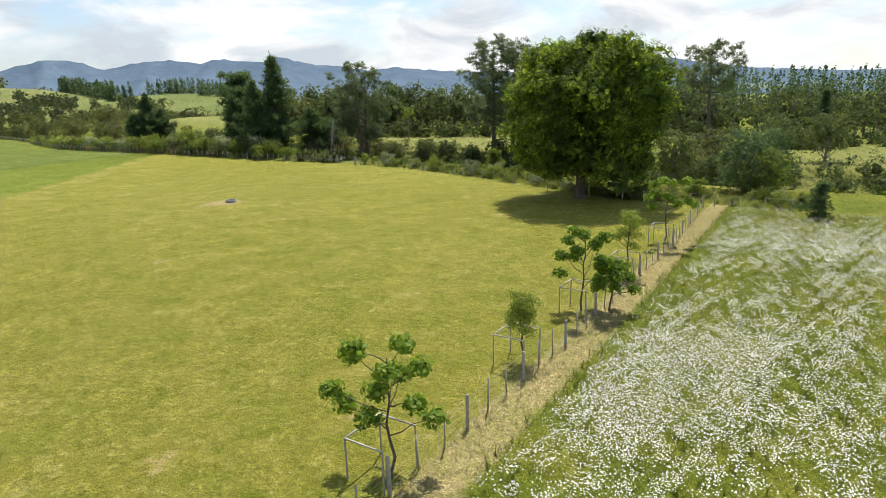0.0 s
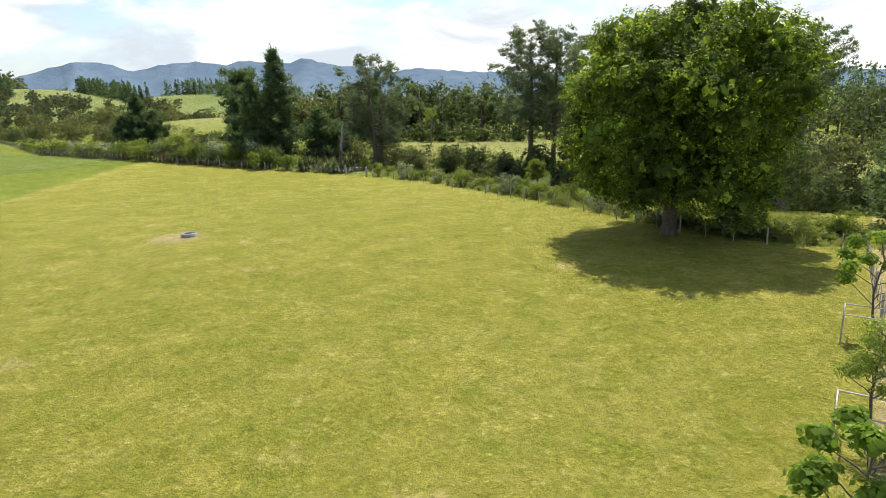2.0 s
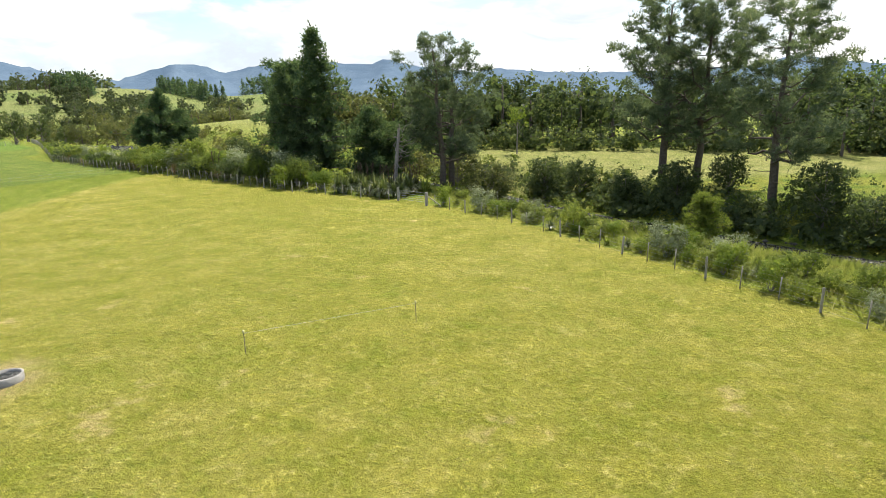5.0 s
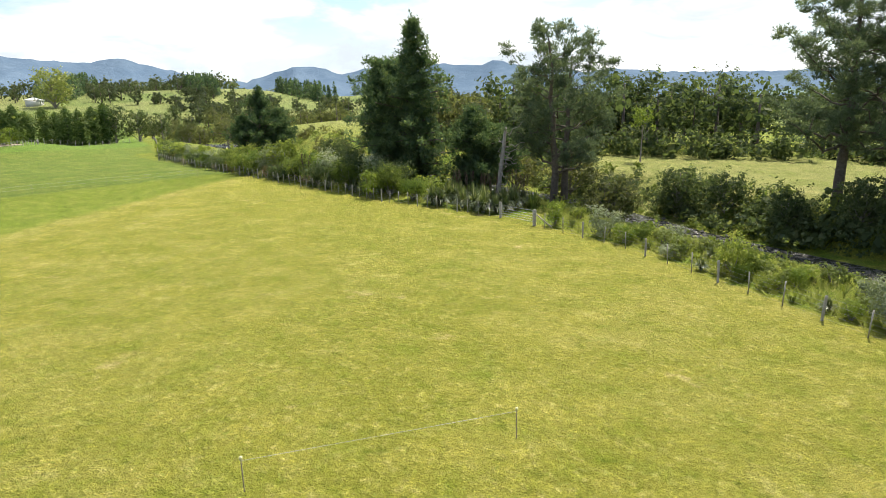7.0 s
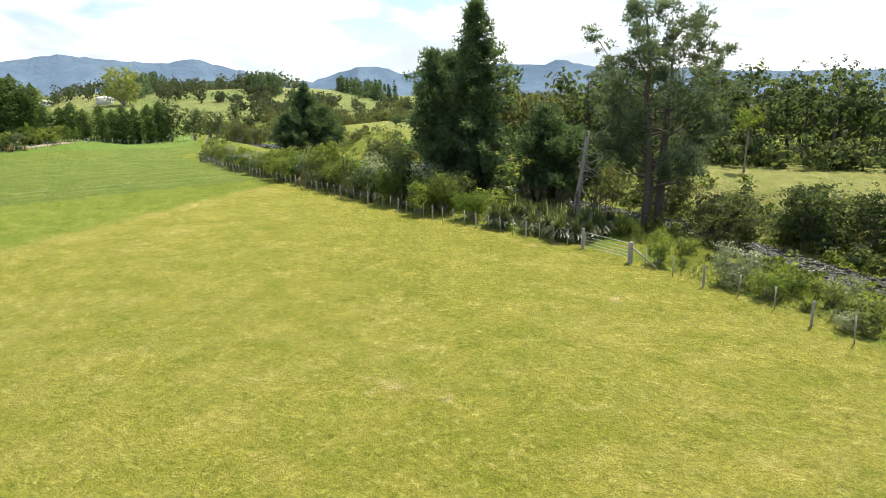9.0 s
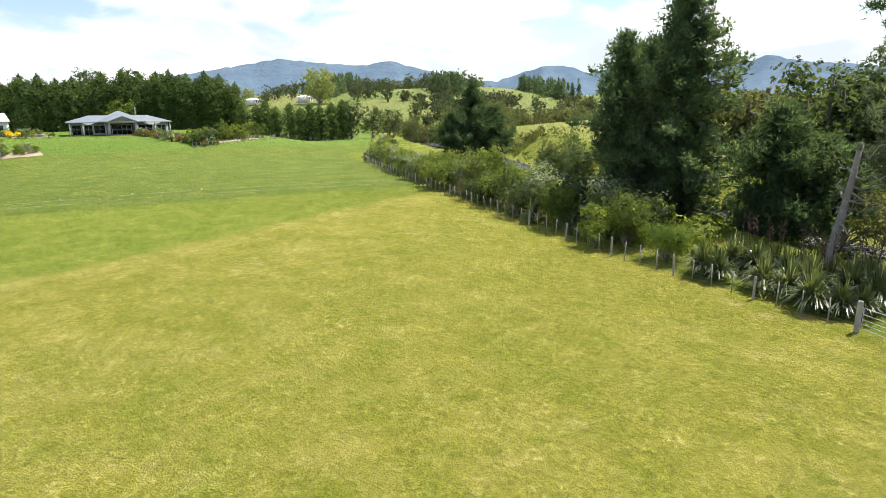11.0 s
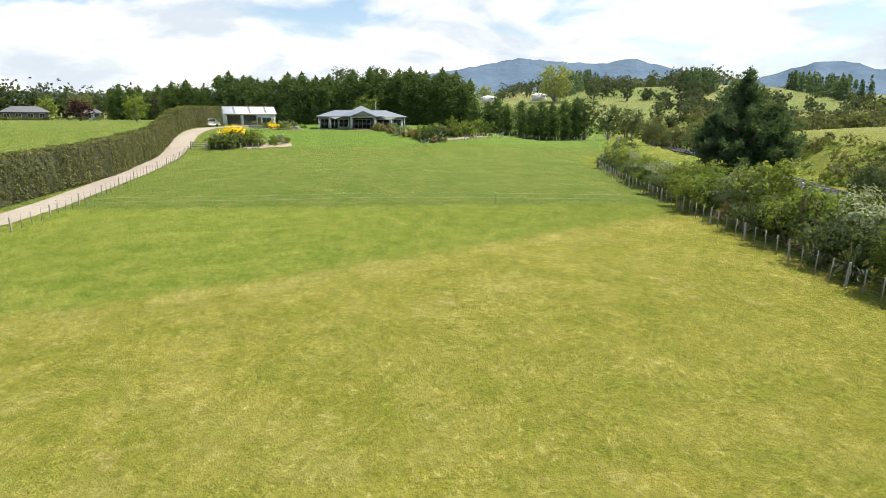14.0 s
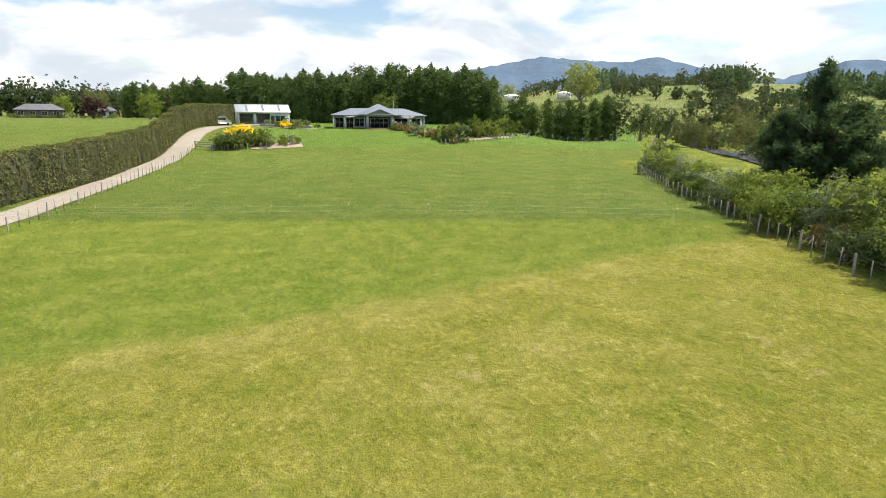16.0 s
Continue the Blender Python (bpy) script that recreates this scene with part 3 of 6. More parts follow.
def tree_mesh(key, seed, mat, bark, h, rad, low, lobes_n, leaves_n, leaf, style="leaf", trunk=0.3, inner=0.55, bare=False):
    """Trunk-with-limbs mesh and crown mesh of one kind of tree, built once."""
    if key in CACHE:
        return CACHE[key]
    r = np.random.RandomState(seed)
    S = Shape()
    lobes = broad_lobes(r, h, rad, low, lobes_n)
    lean = r.uniform(-0.04, 0.04, 2) * h
    axis = np.array([(lean[0] * t * t, lean[1] * t * t, h * 0.88 * t - (0.3 if t == 0 else 0)) for t in np.linspace(0, 1, 8)])
    S.tube(axis, trunk * (1 - np.linspace(0, 1, 8) * 0.85) * np.where(np.arange(8) == 0, 1.35, 1), 9)
    for c in lobes[1:]:
        z0 = max(low * 0.6, c[2] - rad * 0.55) * r.uniform(0.7, 1)
        t0 = min(0.95, z0 / (h * 0.88))
        a = axis[0] + (axis[-1] - axis[0]) * t0
        S.tube(limb(r, a, c[:3], r.uniform(-0.2, 0.2), 6), np.linspace(trunk * (0.42 - 0.25 * t0), trunk * 0.07, 6), 5)
    p, n = sprays(r, lobes, leaves_n, 14, rad * 0.13, max(inner, 0.68))
    if style == "leaf":
        V, F = joined(leaf_quads(r, p, n, leaf * 0.92), hearts(r, lobes, 0.66, 30, 0.34))
    else:
        V, F = tufts(r, p, n + np.array([0, 0, 0.5]), leaf, 6, 0.09)
    CACHE[key] = (S.mesh("trunk", bark, True), mesh_of("crown", V, F, mat))
    return CACHE[key]


def plant_tree(name, meshes, x, y, label, category="tree", group="", turn=0.0, s=1.0, sz=None, z=None):
    root = thing(name, x, y, gz(x, y) if z is None else z, label, category, group, turn=turn, scale=(s, s, sz or s))
    part("trunk", meshes[0], root)
    part("crown", meshes[1], root)
    return root


def conifer_mesh(key, seed, mat, h, rad, low, whorls, per, tuft, count, power=0.8, lump=0.3, droop=0.15, ragged=0.3, leaders=((0, 0, 1, 1),)):
    """A conifer: one or more straight leaders, whorls of limbs, and upswept cushions of needles on them."""
    if key in CACHE:
        return CACHE[key]
    r = np.random.RandomState(seed)
    S = Shape()
    pads = []
    full_h, full_rad = h, rad
    for i, (ox, oy, fh, fr) in [(i, lead) for lead in leaders for i in range(-1, whorls)]:
        if i < 0:
            h, rad = full_h * fh, full_rad * fr
            axis = np.array([(ox * min(1, t * 3) + 0.012 * h * math.sin(t * 3 + seed), oy * min(1, t * 3) + 0.012 * h * math.cos(t * 2.3 + seed), h * t - (0.3 if t == 0 else 0)) for t in np.linspace(0, 1, 9)])
            S.tube(axis, h * 0.022 * (1 - np.linspace(0, 1, 9) * 0.93), 9)
            pads += [(axis[8, 0], axis[8, 1], h * f, tuft * (1.25 - f), tuft * 0.8) for f in (0.86, 0.9, 0.94, 0.975, 1.0)]
            continue
        q = (i + r.uniform(0.2, 0.8)) / whorls
        z = low + (h * 0.96 - low) * q
        reach = rad * (max(0.02, 1 - q) ** power * min(1, 0.55 + q * 2.2)) * r.uniform(1 - ragged, 1 + ragged * 0.4) + 0.25
        side = r.uniform(0, 6.28)
        for j in range(per):
            a = j * 6.283 / per + i * 1.1 + r.uniform(-0.3, 0.3)
            L = reach * r.uniform(1 - lump, 1 + lump * 0.6) * (1 + 0.22 * math.cos(a - side))
            base = np.array([axis[min(8, int(q * 8)), 0], axis[min(8, int(q * 8)), 1], z])
            tip = base + np.array([math.cos(a) * L, math.sin(a) * L, L * (0.42 - droop * (1 - q) * 3)])
            b = limb(r, base, tip, -0.05 * L, 6, 0.12)
            S.tube(b[::5] if L < 1.5 else b[[0, 2, 5]], 0.012 * h * (1 - q) * 0.3 + 0.015, 3, False)
            for t in ((0.35, 0.58, 0.8, 1.0) if L > 2.6 else (0.45, 0.75, 1.0) if L > 1.2 else (0.5, 1.0)):
                c = np.array([np.interp(t, np.linspace(0, 1, 6), b[:, m]) for m in range(3)]) + r.normal(size=3) * 0.16 * min(1, L * 0.4)
                w = tuft * r.uniform(0.75, 1.35) * (1.15 - 0.35 * t) * min(1, 0.55 + L * 0.25)
                pads.append((c[0], c[1], c[2] + w * 0.3, w, w * r.uniform(0.95, 1.5)))
    P, D = in_lobes(r, pads, int(count * len(pads)), 0.45)
    V, F = tufts(r, P, D + np.array([0, 0, 0.6]), tuft * 0.56, 6, 0.10, 0.55)
    core = [(ox, oy, low + (h_ - low) * q, rad_ * 0.62 * (1 - q) ** power + 0.2, full_h * 0.07) for ox, oy, h_, rad_ in [(a, b, full_h * c, full_rad * d) for a, b, c, d in leaders] for q in np.linspace(0.05, 0.9, 10)]
    V, F = joined((V, F), hearts(r, pads, 0.6, 8, 0.7), hearts(r, core, 0.9, 24, 0.6))
    CACHE[key] = (S.mesh("trunk", M_bark, True), mesh_of("crown", V, F, mat))
    return CACHE[key]


def column_mesh(key, seed, mat, h, rad, count, leaf):
    """A close-grown evergreen of a shelter belt: leafy from the ground to a ragged tip."""
    if key in CACHE:
        return CACHE[key]
    r = np.random.RandomState(seed)
    t = r.uniform(0, 1, count)
    a = r.uniform(0, 6.283, count)
    lump = 1 + 0.16 * np.sin(a * 3 + t * 17) + 0.16 * np.sin(a * 7 + seed) + 0.12 * np.sin(a * 5 - t * 29 + seed)
    q = rad * np.minimum(1, (1 - t) * 4.2) ** 0.75 * lump * r.uniform(0.6, 1.05, count)
    p = np.stack([np.cos(a) * q, np.sin(a) * q, h * (0.02 + 0.98 * t) + r.normal(size=count) * 0.2], -1)
    p[:, 2] = np.maximum(p[:, 2], 0.1)
    V, F = joined(leaf_quads(r, p, np.stack([np.cos(a), np.sin(a), 0.4 + t * 0], -1), leaf, 0.6), hearts(r, [(0, 0, h * q, rad * 0.85 * min(1, (1 - q) * 4), h * 0.1) for q in np.linspace(0.06, 0.86, 10)], 0.85, 24, 0.7))
    T = Shape().tube([(0, 0, -0.3), (0, 0, h * 0.5), (0, 0, h * 0.9)], [rad * 0.09, rad * 0.06, 0.03], 6)
    CACHE[key] = (T.mesh("trunk", M_bark, True), mesh_of("crown", V, F, mat))
    return CACHE[key]


def open_pine_mesh(key, seed, h, rad, clear, clumps, tuft=0.5, per=26, trunks=1):
    """An old pine: bare leaning trunk, crooked forking limbs, many small brushes of needles with gaps between."""
    if key in CACHE:
        return CACHE[key]
    r = np.random.RandomState(seed)
    S = Shape()
    C, W, A = [], [], []
    for k in range(trunks):
        ox, oy = (0, 0) if k == 0 else (r.uniform(0.8, 1.6), r.uniform(-1.2, 1.2))
        lean = np.array([r.uniform(-0.06, 0.06), r.uniform(-0.06, 0.06)]) * h + np.array([ox, oy]) * 1.2
        hh = h * (1 if k == 0 else 0.9)
        axis = np.array([(ox + lean[0] * t ** 1.5, oy + lean[1] * t ** 1.5, hh * 0.95 * t - (0.4 if t == 0 else 0)) for t in np.linspace(0, 1, 10)])
        axis[2:-1, :2] += r.normal(size=(7, 2)) * 0.14
        S.tube(axis, h * 0.0225 * (1 - np.linspace(0, 1, 10) ** 1.3 * 0.85), 9)
        for i in range(clumps):
            q = (i + r.uniform(0, 1)) / clumps
            z = clear + (hh * 0.97 - clear) * q
            a = i * 2.4 + r.uniform(-0.6, 0.6)
            L = rad * math.sin(math.pi * min(0.97, 0.30 + q * 0.62)) ** 0.8 * r.uniform(0.6, 1.08)
            base = np.array([np.interp(z - L * 0.25, axis[:, 2], axis[:, c]) for c in range(3)])
            tip = np.array([base[0] + math.cos(a) * L, base[1] + math.sin(a) * L, z + L * r.uniform(-0.05, 0.4) + q * 0.6])
            b = limb(r, base, tip, 0.1 * L, 7, 0.35)
            S.tube(b, np.linspace(h * 0.0080 * (1.1 - q), 0.02, 7), 5, False)
            for s in range(9):
                t = 0.34 + 0.66 * (s + r.uniform(0, 1)) / 9
                f = np.array([np.interp(t, np.linspace(0, 1, 7), b[:, c]) for c in range(3)])
                out = unit(np.array([math.cos(a + r.normal() * 0.9), math.sin(a + r.normal() * 0.9), r.uniform(0.0, 0.8)]))
                e = f + out * r.uniform(0.3, 1.25) * (1.2 - 0.5 * t)
                if s % 3 == 0:
                    S.tube([f, e], [0.028, 0.012], 3, False)
                for _ in range(2):
                    C.append(e + r.normal(size=3) * 0.32)
                    W.append(r.uniform(0.34, 0.72))
                    A.append(unit(out + np.array([0, 0, 0.7])))
        for i in range(7):
            z = r.uniform(0.35, 0.98) * clear
            a = r.uniform(0, 6.28)
            base = np.array([np.interp(z, axis[:, 2], axis[:, c]) for c in range(3)])
            L = r.uniform(0.8, 3.2)
            S.tube(limb(r, base, base + np.array([math.cos(a) * L, math.sin(a) * L, r.uniform(-0.3, 0.6)]), 0.1, 5, 0.4), np.linspace(0.05, 0.012, 5), 4, False)
    C, W, A = np.array(C), np.array(W), np.array(A)
    m = len(C)
    d = unit(r.normal(size=(m * per, 3)) * np.array([1, 1, 0.6]) + np.repeat(A, per, 0) * 0.7)
    P = np.repeat(C, per, 0) + d * np.repeat(W, per)[:, None] * r.uniform(0.2, 1, (m * per, 1))
    lumps = np.column_stack([C, W, W * 0.7])
    V, F = joined(tufts(r, P, d + np.array([0, 0, 0.5]), tuft * 0.66, 4, 0.085, 0.55), hearts(r, lumps, 0.5, 4, 0.6))
    CACHE[key] = (S.mesh("trunk", M_bark, True), mesh_of("crown", V, F, M_pine))
    return CACHE[key]


def bush_mesh(key, seed, mat, h, rad, count, leaf, lobes_n=7, style="leaf"):
    if key in CACHE:
        return CACHE[key]
    r = np.random.RandomState(seed)
    S = Shape()
    lobes = [(0, 0, h * 0.42, rad * 0.72, h * 0.42)]
    for i in range(lobes_n):
        a, z = i * 2.4 + r.uniform(-0.5, 0.5), h * r.uniform(0.3, 0.78)
        s = rad * r.uniform(0.32, 0.5)
        lobes.append((math.cos(a) * rad * 0.55, math.sin(a) * rad * 0.55, z, s, min(s, h - z) * 0.95))
        S.tube(limb(r, (0, 0, -0.15), lobes[-1][:3], 0, 4), np.linspace(0.05, 0.015, 4), 4, False)
    p, n = sprays(r, lobes, count, 12, rad * 0.15, 0.75)
    keep = p[:, 2] > 0.02
    if style == "leaf":
        V, F = joined(leaf_quads(r, p[keep], n[keep], leaf, 0.5), hearts(r, lobes, 0.66, 40, 0.3))
    else:
        V, F = tufts(r, p[keep], n[keep] + np.array([0, 0, 0.4]), leaf, 5, 0.1)
    CACHE[key] = (S.mesh("stem", M_grey_bark), mesh_of("foliage", V, F, mat))
    return CACHE[key]


def plant_bush(name, meshes, x, y, label, category="shrub", group="", turn=0.0, s=1.0, sz=None):
    root = thing(name, x, y, gz(x, y), label, category, group, turn=turn, scale=(s, s, sz or s))
    part("stem", meshes[0], root)
    part("foliage", meshes[1], root)
    return root


def flax_mesh(key, seed, mat, h, count, broad=1.0):
    """A fan of long sword-shaped blades that arch over at their tips."""
    if key in CACHE:
        return CACHE[key]
    r = np.random.RandomState(seed)
    V, F = [], []
    for i in range(count):
        a, out, L = r.uniform(0, 6.28), r.uniform(0.10, 1.0), h * r.uniform(0.65, 1.15)
        w = 0.045 * h * 0.55 * r.uniform(0.8, 1.2) * broad
        d = np.array([math.cos(a), math.sin(a), 0])
        side = np.array([-d[1], d[0], 0])
        for k, t in enumerate(np.linspace(0, 1, 5)):
            p = d * (0.12 + out * L * 0.62 * t ** 1.7) + np.array([0, 0, L * (t - 0.88 * out * t ** 2.4) * 0.95])
            ww = w * (1 - t ** 3) + 0.004
            V += [p - side * ww, p + side * ww]
        b = i * 10
        F += [(b + 2 * k, b + 2 * k + 1, b + 2 * k + 3, b + 2 * k + 2) for k in range(4)]
    CACHE[key] = mesh_of("blades", V, np.array(F), mat)
    return CACHE[key]


def flower_stalks(key, seed):
    """Stiff dark flower stems of flax, with short side spikes near the top."""
    r = np.random.RandomState(seed)
    out = []
    for i in range(4):
        S = Shape()
        a, L = i * 1.57, r.uniform(2.6, 3.5)
        tip = np.array([math.cos(a) * L * 0.16, math.sin(a) * L * 0.16, L])
        root = np.array([math.cos(a) * 0.2, math.sin(a) * 0.2, 0.1])
        S.tube([root, (root + tip) / 2, tip], [0.02, 0.017, 0.01], 4, False)
        for j in range(9):
            b = root + (tip - root) * (0.62 + 0.042 * j)
            c = r.uniform(0, 6.28)
            S.tube([b, b + np.array([math.cos(c) * 0.15, math.sin(c) * 0.15, 0.16])], [0.024, 0.02], 4, False)
        out.append(S.mesh("flower_stalk", M_stalk))
    return out


def plant_flax(meshes, x, y, label, turn=0.0, s=1.0, group="flax along the stream fence", name="flax_bush", stalks=None):
    if stalks:
        root = thing(name, x, y, gz(x, y), label, "flax", group, turn=turn, scale=(s, s, s))
        part("foliage", meshes, root)
        for j in range(6):
            part("flower_stalk", stalks[j % 4], root, "dark brown flower stalk", pose(0, 0, 0, 0, 0, j * 67))
        return root
    ob = new(name, meshes)
    ob.matrix_basis = pose(x, y, gz(x, y), 0, 0, turn) @ Matrix.Diagonal((s, s, s, 1))
    return tagged(ob, label, "flax", group)


# ---- the oak in the paddock ----
def oak():
    r = np.random.RandomState(11)
    root = thing("oak_tree", 14.3, 60.2, gz(14.3, 60.2), "big spreading oak in full bright green leaf standing in the pasture", "tree")
    S = Shape()
    cx, h, low = 0.5, 15.7, 1.5
    axis = np.array([(0, 0, -0.3), (0.0, 0, 0.5), (0.05, 0.1, 2.5), (0.3, 0.1, 5), (0.7, 0, 8), (1.0, 0, 11), (1.2, 0, 14.5)])
    S.tube(axis, [0.75, 0.52, 0.46, 0.42, 0.33, 0.22, 0.06], 12)

    def reach(z):
        q = (z - low) / (h - low)
        return 7.4 * min(1.0, 0.62 + q * 0.78) * math.sqrt(max(0.02, 1 - max(0, (q - 0.50) / 0.52) ** 2.3))

    # close inner leafage, tier upon tier, then the heaps that make the ragged outside
    core = [(cx + 0.3 * math.sin(z), 0.3 * math.cos(z * 2), z, max(1.2, reach(z) * 0.86), 1.7) for z in np.linspace(4.2, h - 2.6, 8)]
    lobes = []
    for i in range(150):
        q = (i + 0.5) / 150
        a = i * 2.39996 + r.uniform(-0.3, 0.3)
        z = low + (h - low) * (0.09 + 0.85 * q)
        w = r.uniform(0.8, 1.9)
        k = reach(z) * r.uniform(0.80, 1.08)
        lobes.append((cx + math.cos(a) * k, math.sin(a) * k, z + r.uniform(-0.4, 0.4), w, w * 0.7))
    for i in range(16):
        a, k = i * 2.4, r.uniform(0.4, 3.2)
        lobes.append((cx + math.cos(a) * k, math.sin(a) * k, h - 0.35 - 0.13 * k * k + r.uniform(-0.5, 0.3), r.uniform(0.7, 1.3), r.uniform(0.7, 1.1)))
    for c in lobes[::3]:
        z0 = max(2.2, c[2] - 4.5)
        a = np.array([np.interp(z0, axis[:, 2], axis[:, k]) for k in range(3)])
        S.tube(limb(r, a, c[:3], -0.5, 8, 0.25), np.linspace(0.16, 0.02, 8), 6, False)
    part("trunk", S.mesh("trunk", M_bark, True), root)
    p, n = sprays(r, lobes, 118000, 22, 0.34, 0.9)
    p2, n2 = sprays(r, core, 26000, 20, 0.5, 0.93)
    V, F = joined(leaf_quads(r, np.concatenate([p, p2]), np.concatenate([n, n2]), 0.185, 0.66, 0.6, 0.7), hearts(r, core, 0.88, 260, 0.40), hearts(r, lobes, 0.88, 70, 0.36))
    part("crown", mesh_of("crown", V, F, M_oak), root)


oak()

# ---- pines by the stream ----
P_open = [open_pine_mesh("open a", 21, 18.6, 6.2, 5.0, 22, trunks=2), open_pine_mesh("open b", 22, 19, 6.6, 5.5, 34), open_pine_mesh("open c", 23, 18, 6.6, 5.5, 36)]
old = "old open-crowned pine with bare lower trunk beside the stream"
plant_tree("pine_tree", P_open[0], -15.3, 115.9, old, group="old pines by the stream", turn=20)
plant_tree("pine_tree", P_open[1], 10.6, 117, old, group="old pines by the stream", turn=80, s=1.08)
plant_tree("pine_tree", P_open[2], 14.2, 116, old, group="old pines by the stream", turn=200, s=1.06)
plant_tree("pine_tree", P_open[1], 18.3, 104.5, old, group="old pines by the stream", turn=250, s=1.0)
plant_tree("pine_tree", open_pine_mesh("flat", 27, 17, 5.8, 11.0, 16), 43.4, 96.5, "old flat-topped pine with a long bare trunk", group="old pines by the stream", turn=30, s=1.0)
P_spire = conifer_mesh("spire", 31, M_darkpine, 18.8, 6.0, 0.4, 24, 8, 0.58, 18, 0.80, 0.45, 0.12, 0.35, leaders=((0, 0, 1, 1.0), (-3.9, -1.0, 0.74, 0.65)))
plant_tree("pine_tree", P_spire, -32.2, 118.7, "tall dense dark pine branched to the ground", group="dark pines", turn=15)
plant_tree("pine_tree", conifer_mesh("side", 33, M_darkpine, 9.5, 5.0, 0.3, 13, 7, 0.62, 22, 0.5, 0.5, 0.1, 0.4, leaders=((0, 0, 1, 0.8), (3.2, -1.5, 0.75, 0.7))), -25.5, 120.5, "lower dense dark pine beside a taller one", group="dark pines", turn=70)
plant_tree("pine_tree", conifer_mesh("round", 34, M_darkpine, 17.5, 6.5, 2.0, 14, 7, 0.9, 20, 0.35, 0.6, 0.1, 0.5, leaders=((0, 0, 1, 1), (-4, 2, 0.8, 0.7))), -50.5, 153, "broad lumpy dark pine behind a taller one", group="dark pines", turn=140, s=1.0)
P_mid = conifer_mesh("mid", 35, M_darkpine, 11.6, 5.8, 0.3, 17, 7, 0.46, 20, 0.95, 0.5, 0.05, 0.4, leaders=((0, 0, 1, 1.0), (-2.6, -0.8, 0.62, 0.72), (2.8, 0.6, 0.70, 0.8), (0.5, 2.6, 0.55, 0.7)))
plant_tree("pine_tree", P_mid, -64.5, 134, "broad ragged dark pine on the stream bank", group="dark pines", turn=5)


# dead tree
def dead_tree():
    r = np.random.RandomState(41)
    x, y = -20.7, 112.8
    root = thing("dead_tree", x, y, gz(x, y), "leaning dead tree, grey and bare with broken branches", "dead tree")
    S = Shape()
    axis = np.array([(0, 0, -0.4), (0.2, 0.1, 1.5), (0.5, 0.3, 4.0), (0.75, 0.5, 6.9)])
    S.tube(axis, [0.34, 0.25, 0.19, 0.14], 9)
    part("trunk", S.mesh("trunk", M_grey_bark, True), root)
    for i in range(17):
        z = r.uniform(1.2, 6.0)
        a = r.uniform(-1.0, 2.2)
        b = np.array([np.interp(z, axis[:, 2], axis[:, k]) for k in range(3)])
        L = r.uniform(0.8, 2.6)
        B = Shape().tube(limb(r, b, b + np.array([math.cos(a) * L, math.sin(a) * L, r.uniform(-0.4, 1.7)]), 0.1, 6, 0.5), np.linspace(0.075, 0.02, 6), 5)
        part("branch", B.mesh("branch", M_grey_bark, True), root)


dead_tree()

# ---- other trees ----
T_native = [tree_mesh("native a", 51, M_native, M_grey_bark, 8, 4.2, 1.2, 22, 3700, 0.37, trunk=0.22), tree_mesh("native b", 52, M_native, M_grey_bark, 9, 4.0, 1.5, 24, 3700, 0.37, trunk=0.22), tree_mesh("native c", 53, M_brown, M_grey_bark, 7.5, 4.6, 1.8, 21, 3700, 0.33, trunk=0.2)]
T_round = tree_mesh("rounded", 55, M_shrub, M_grey_bark, 6.5, 3.6, 0.4, 16, 4200, 0.30, trunk=0.2)
T_dark = tree_mesh("dark round", 56, M_darkpine, M_grey_bark, 6.6, 3.2, 0.3, 20, 5200, 0.24, trunk=0.2)
grove = "trees on the far bank"
rr = random.Random(4)
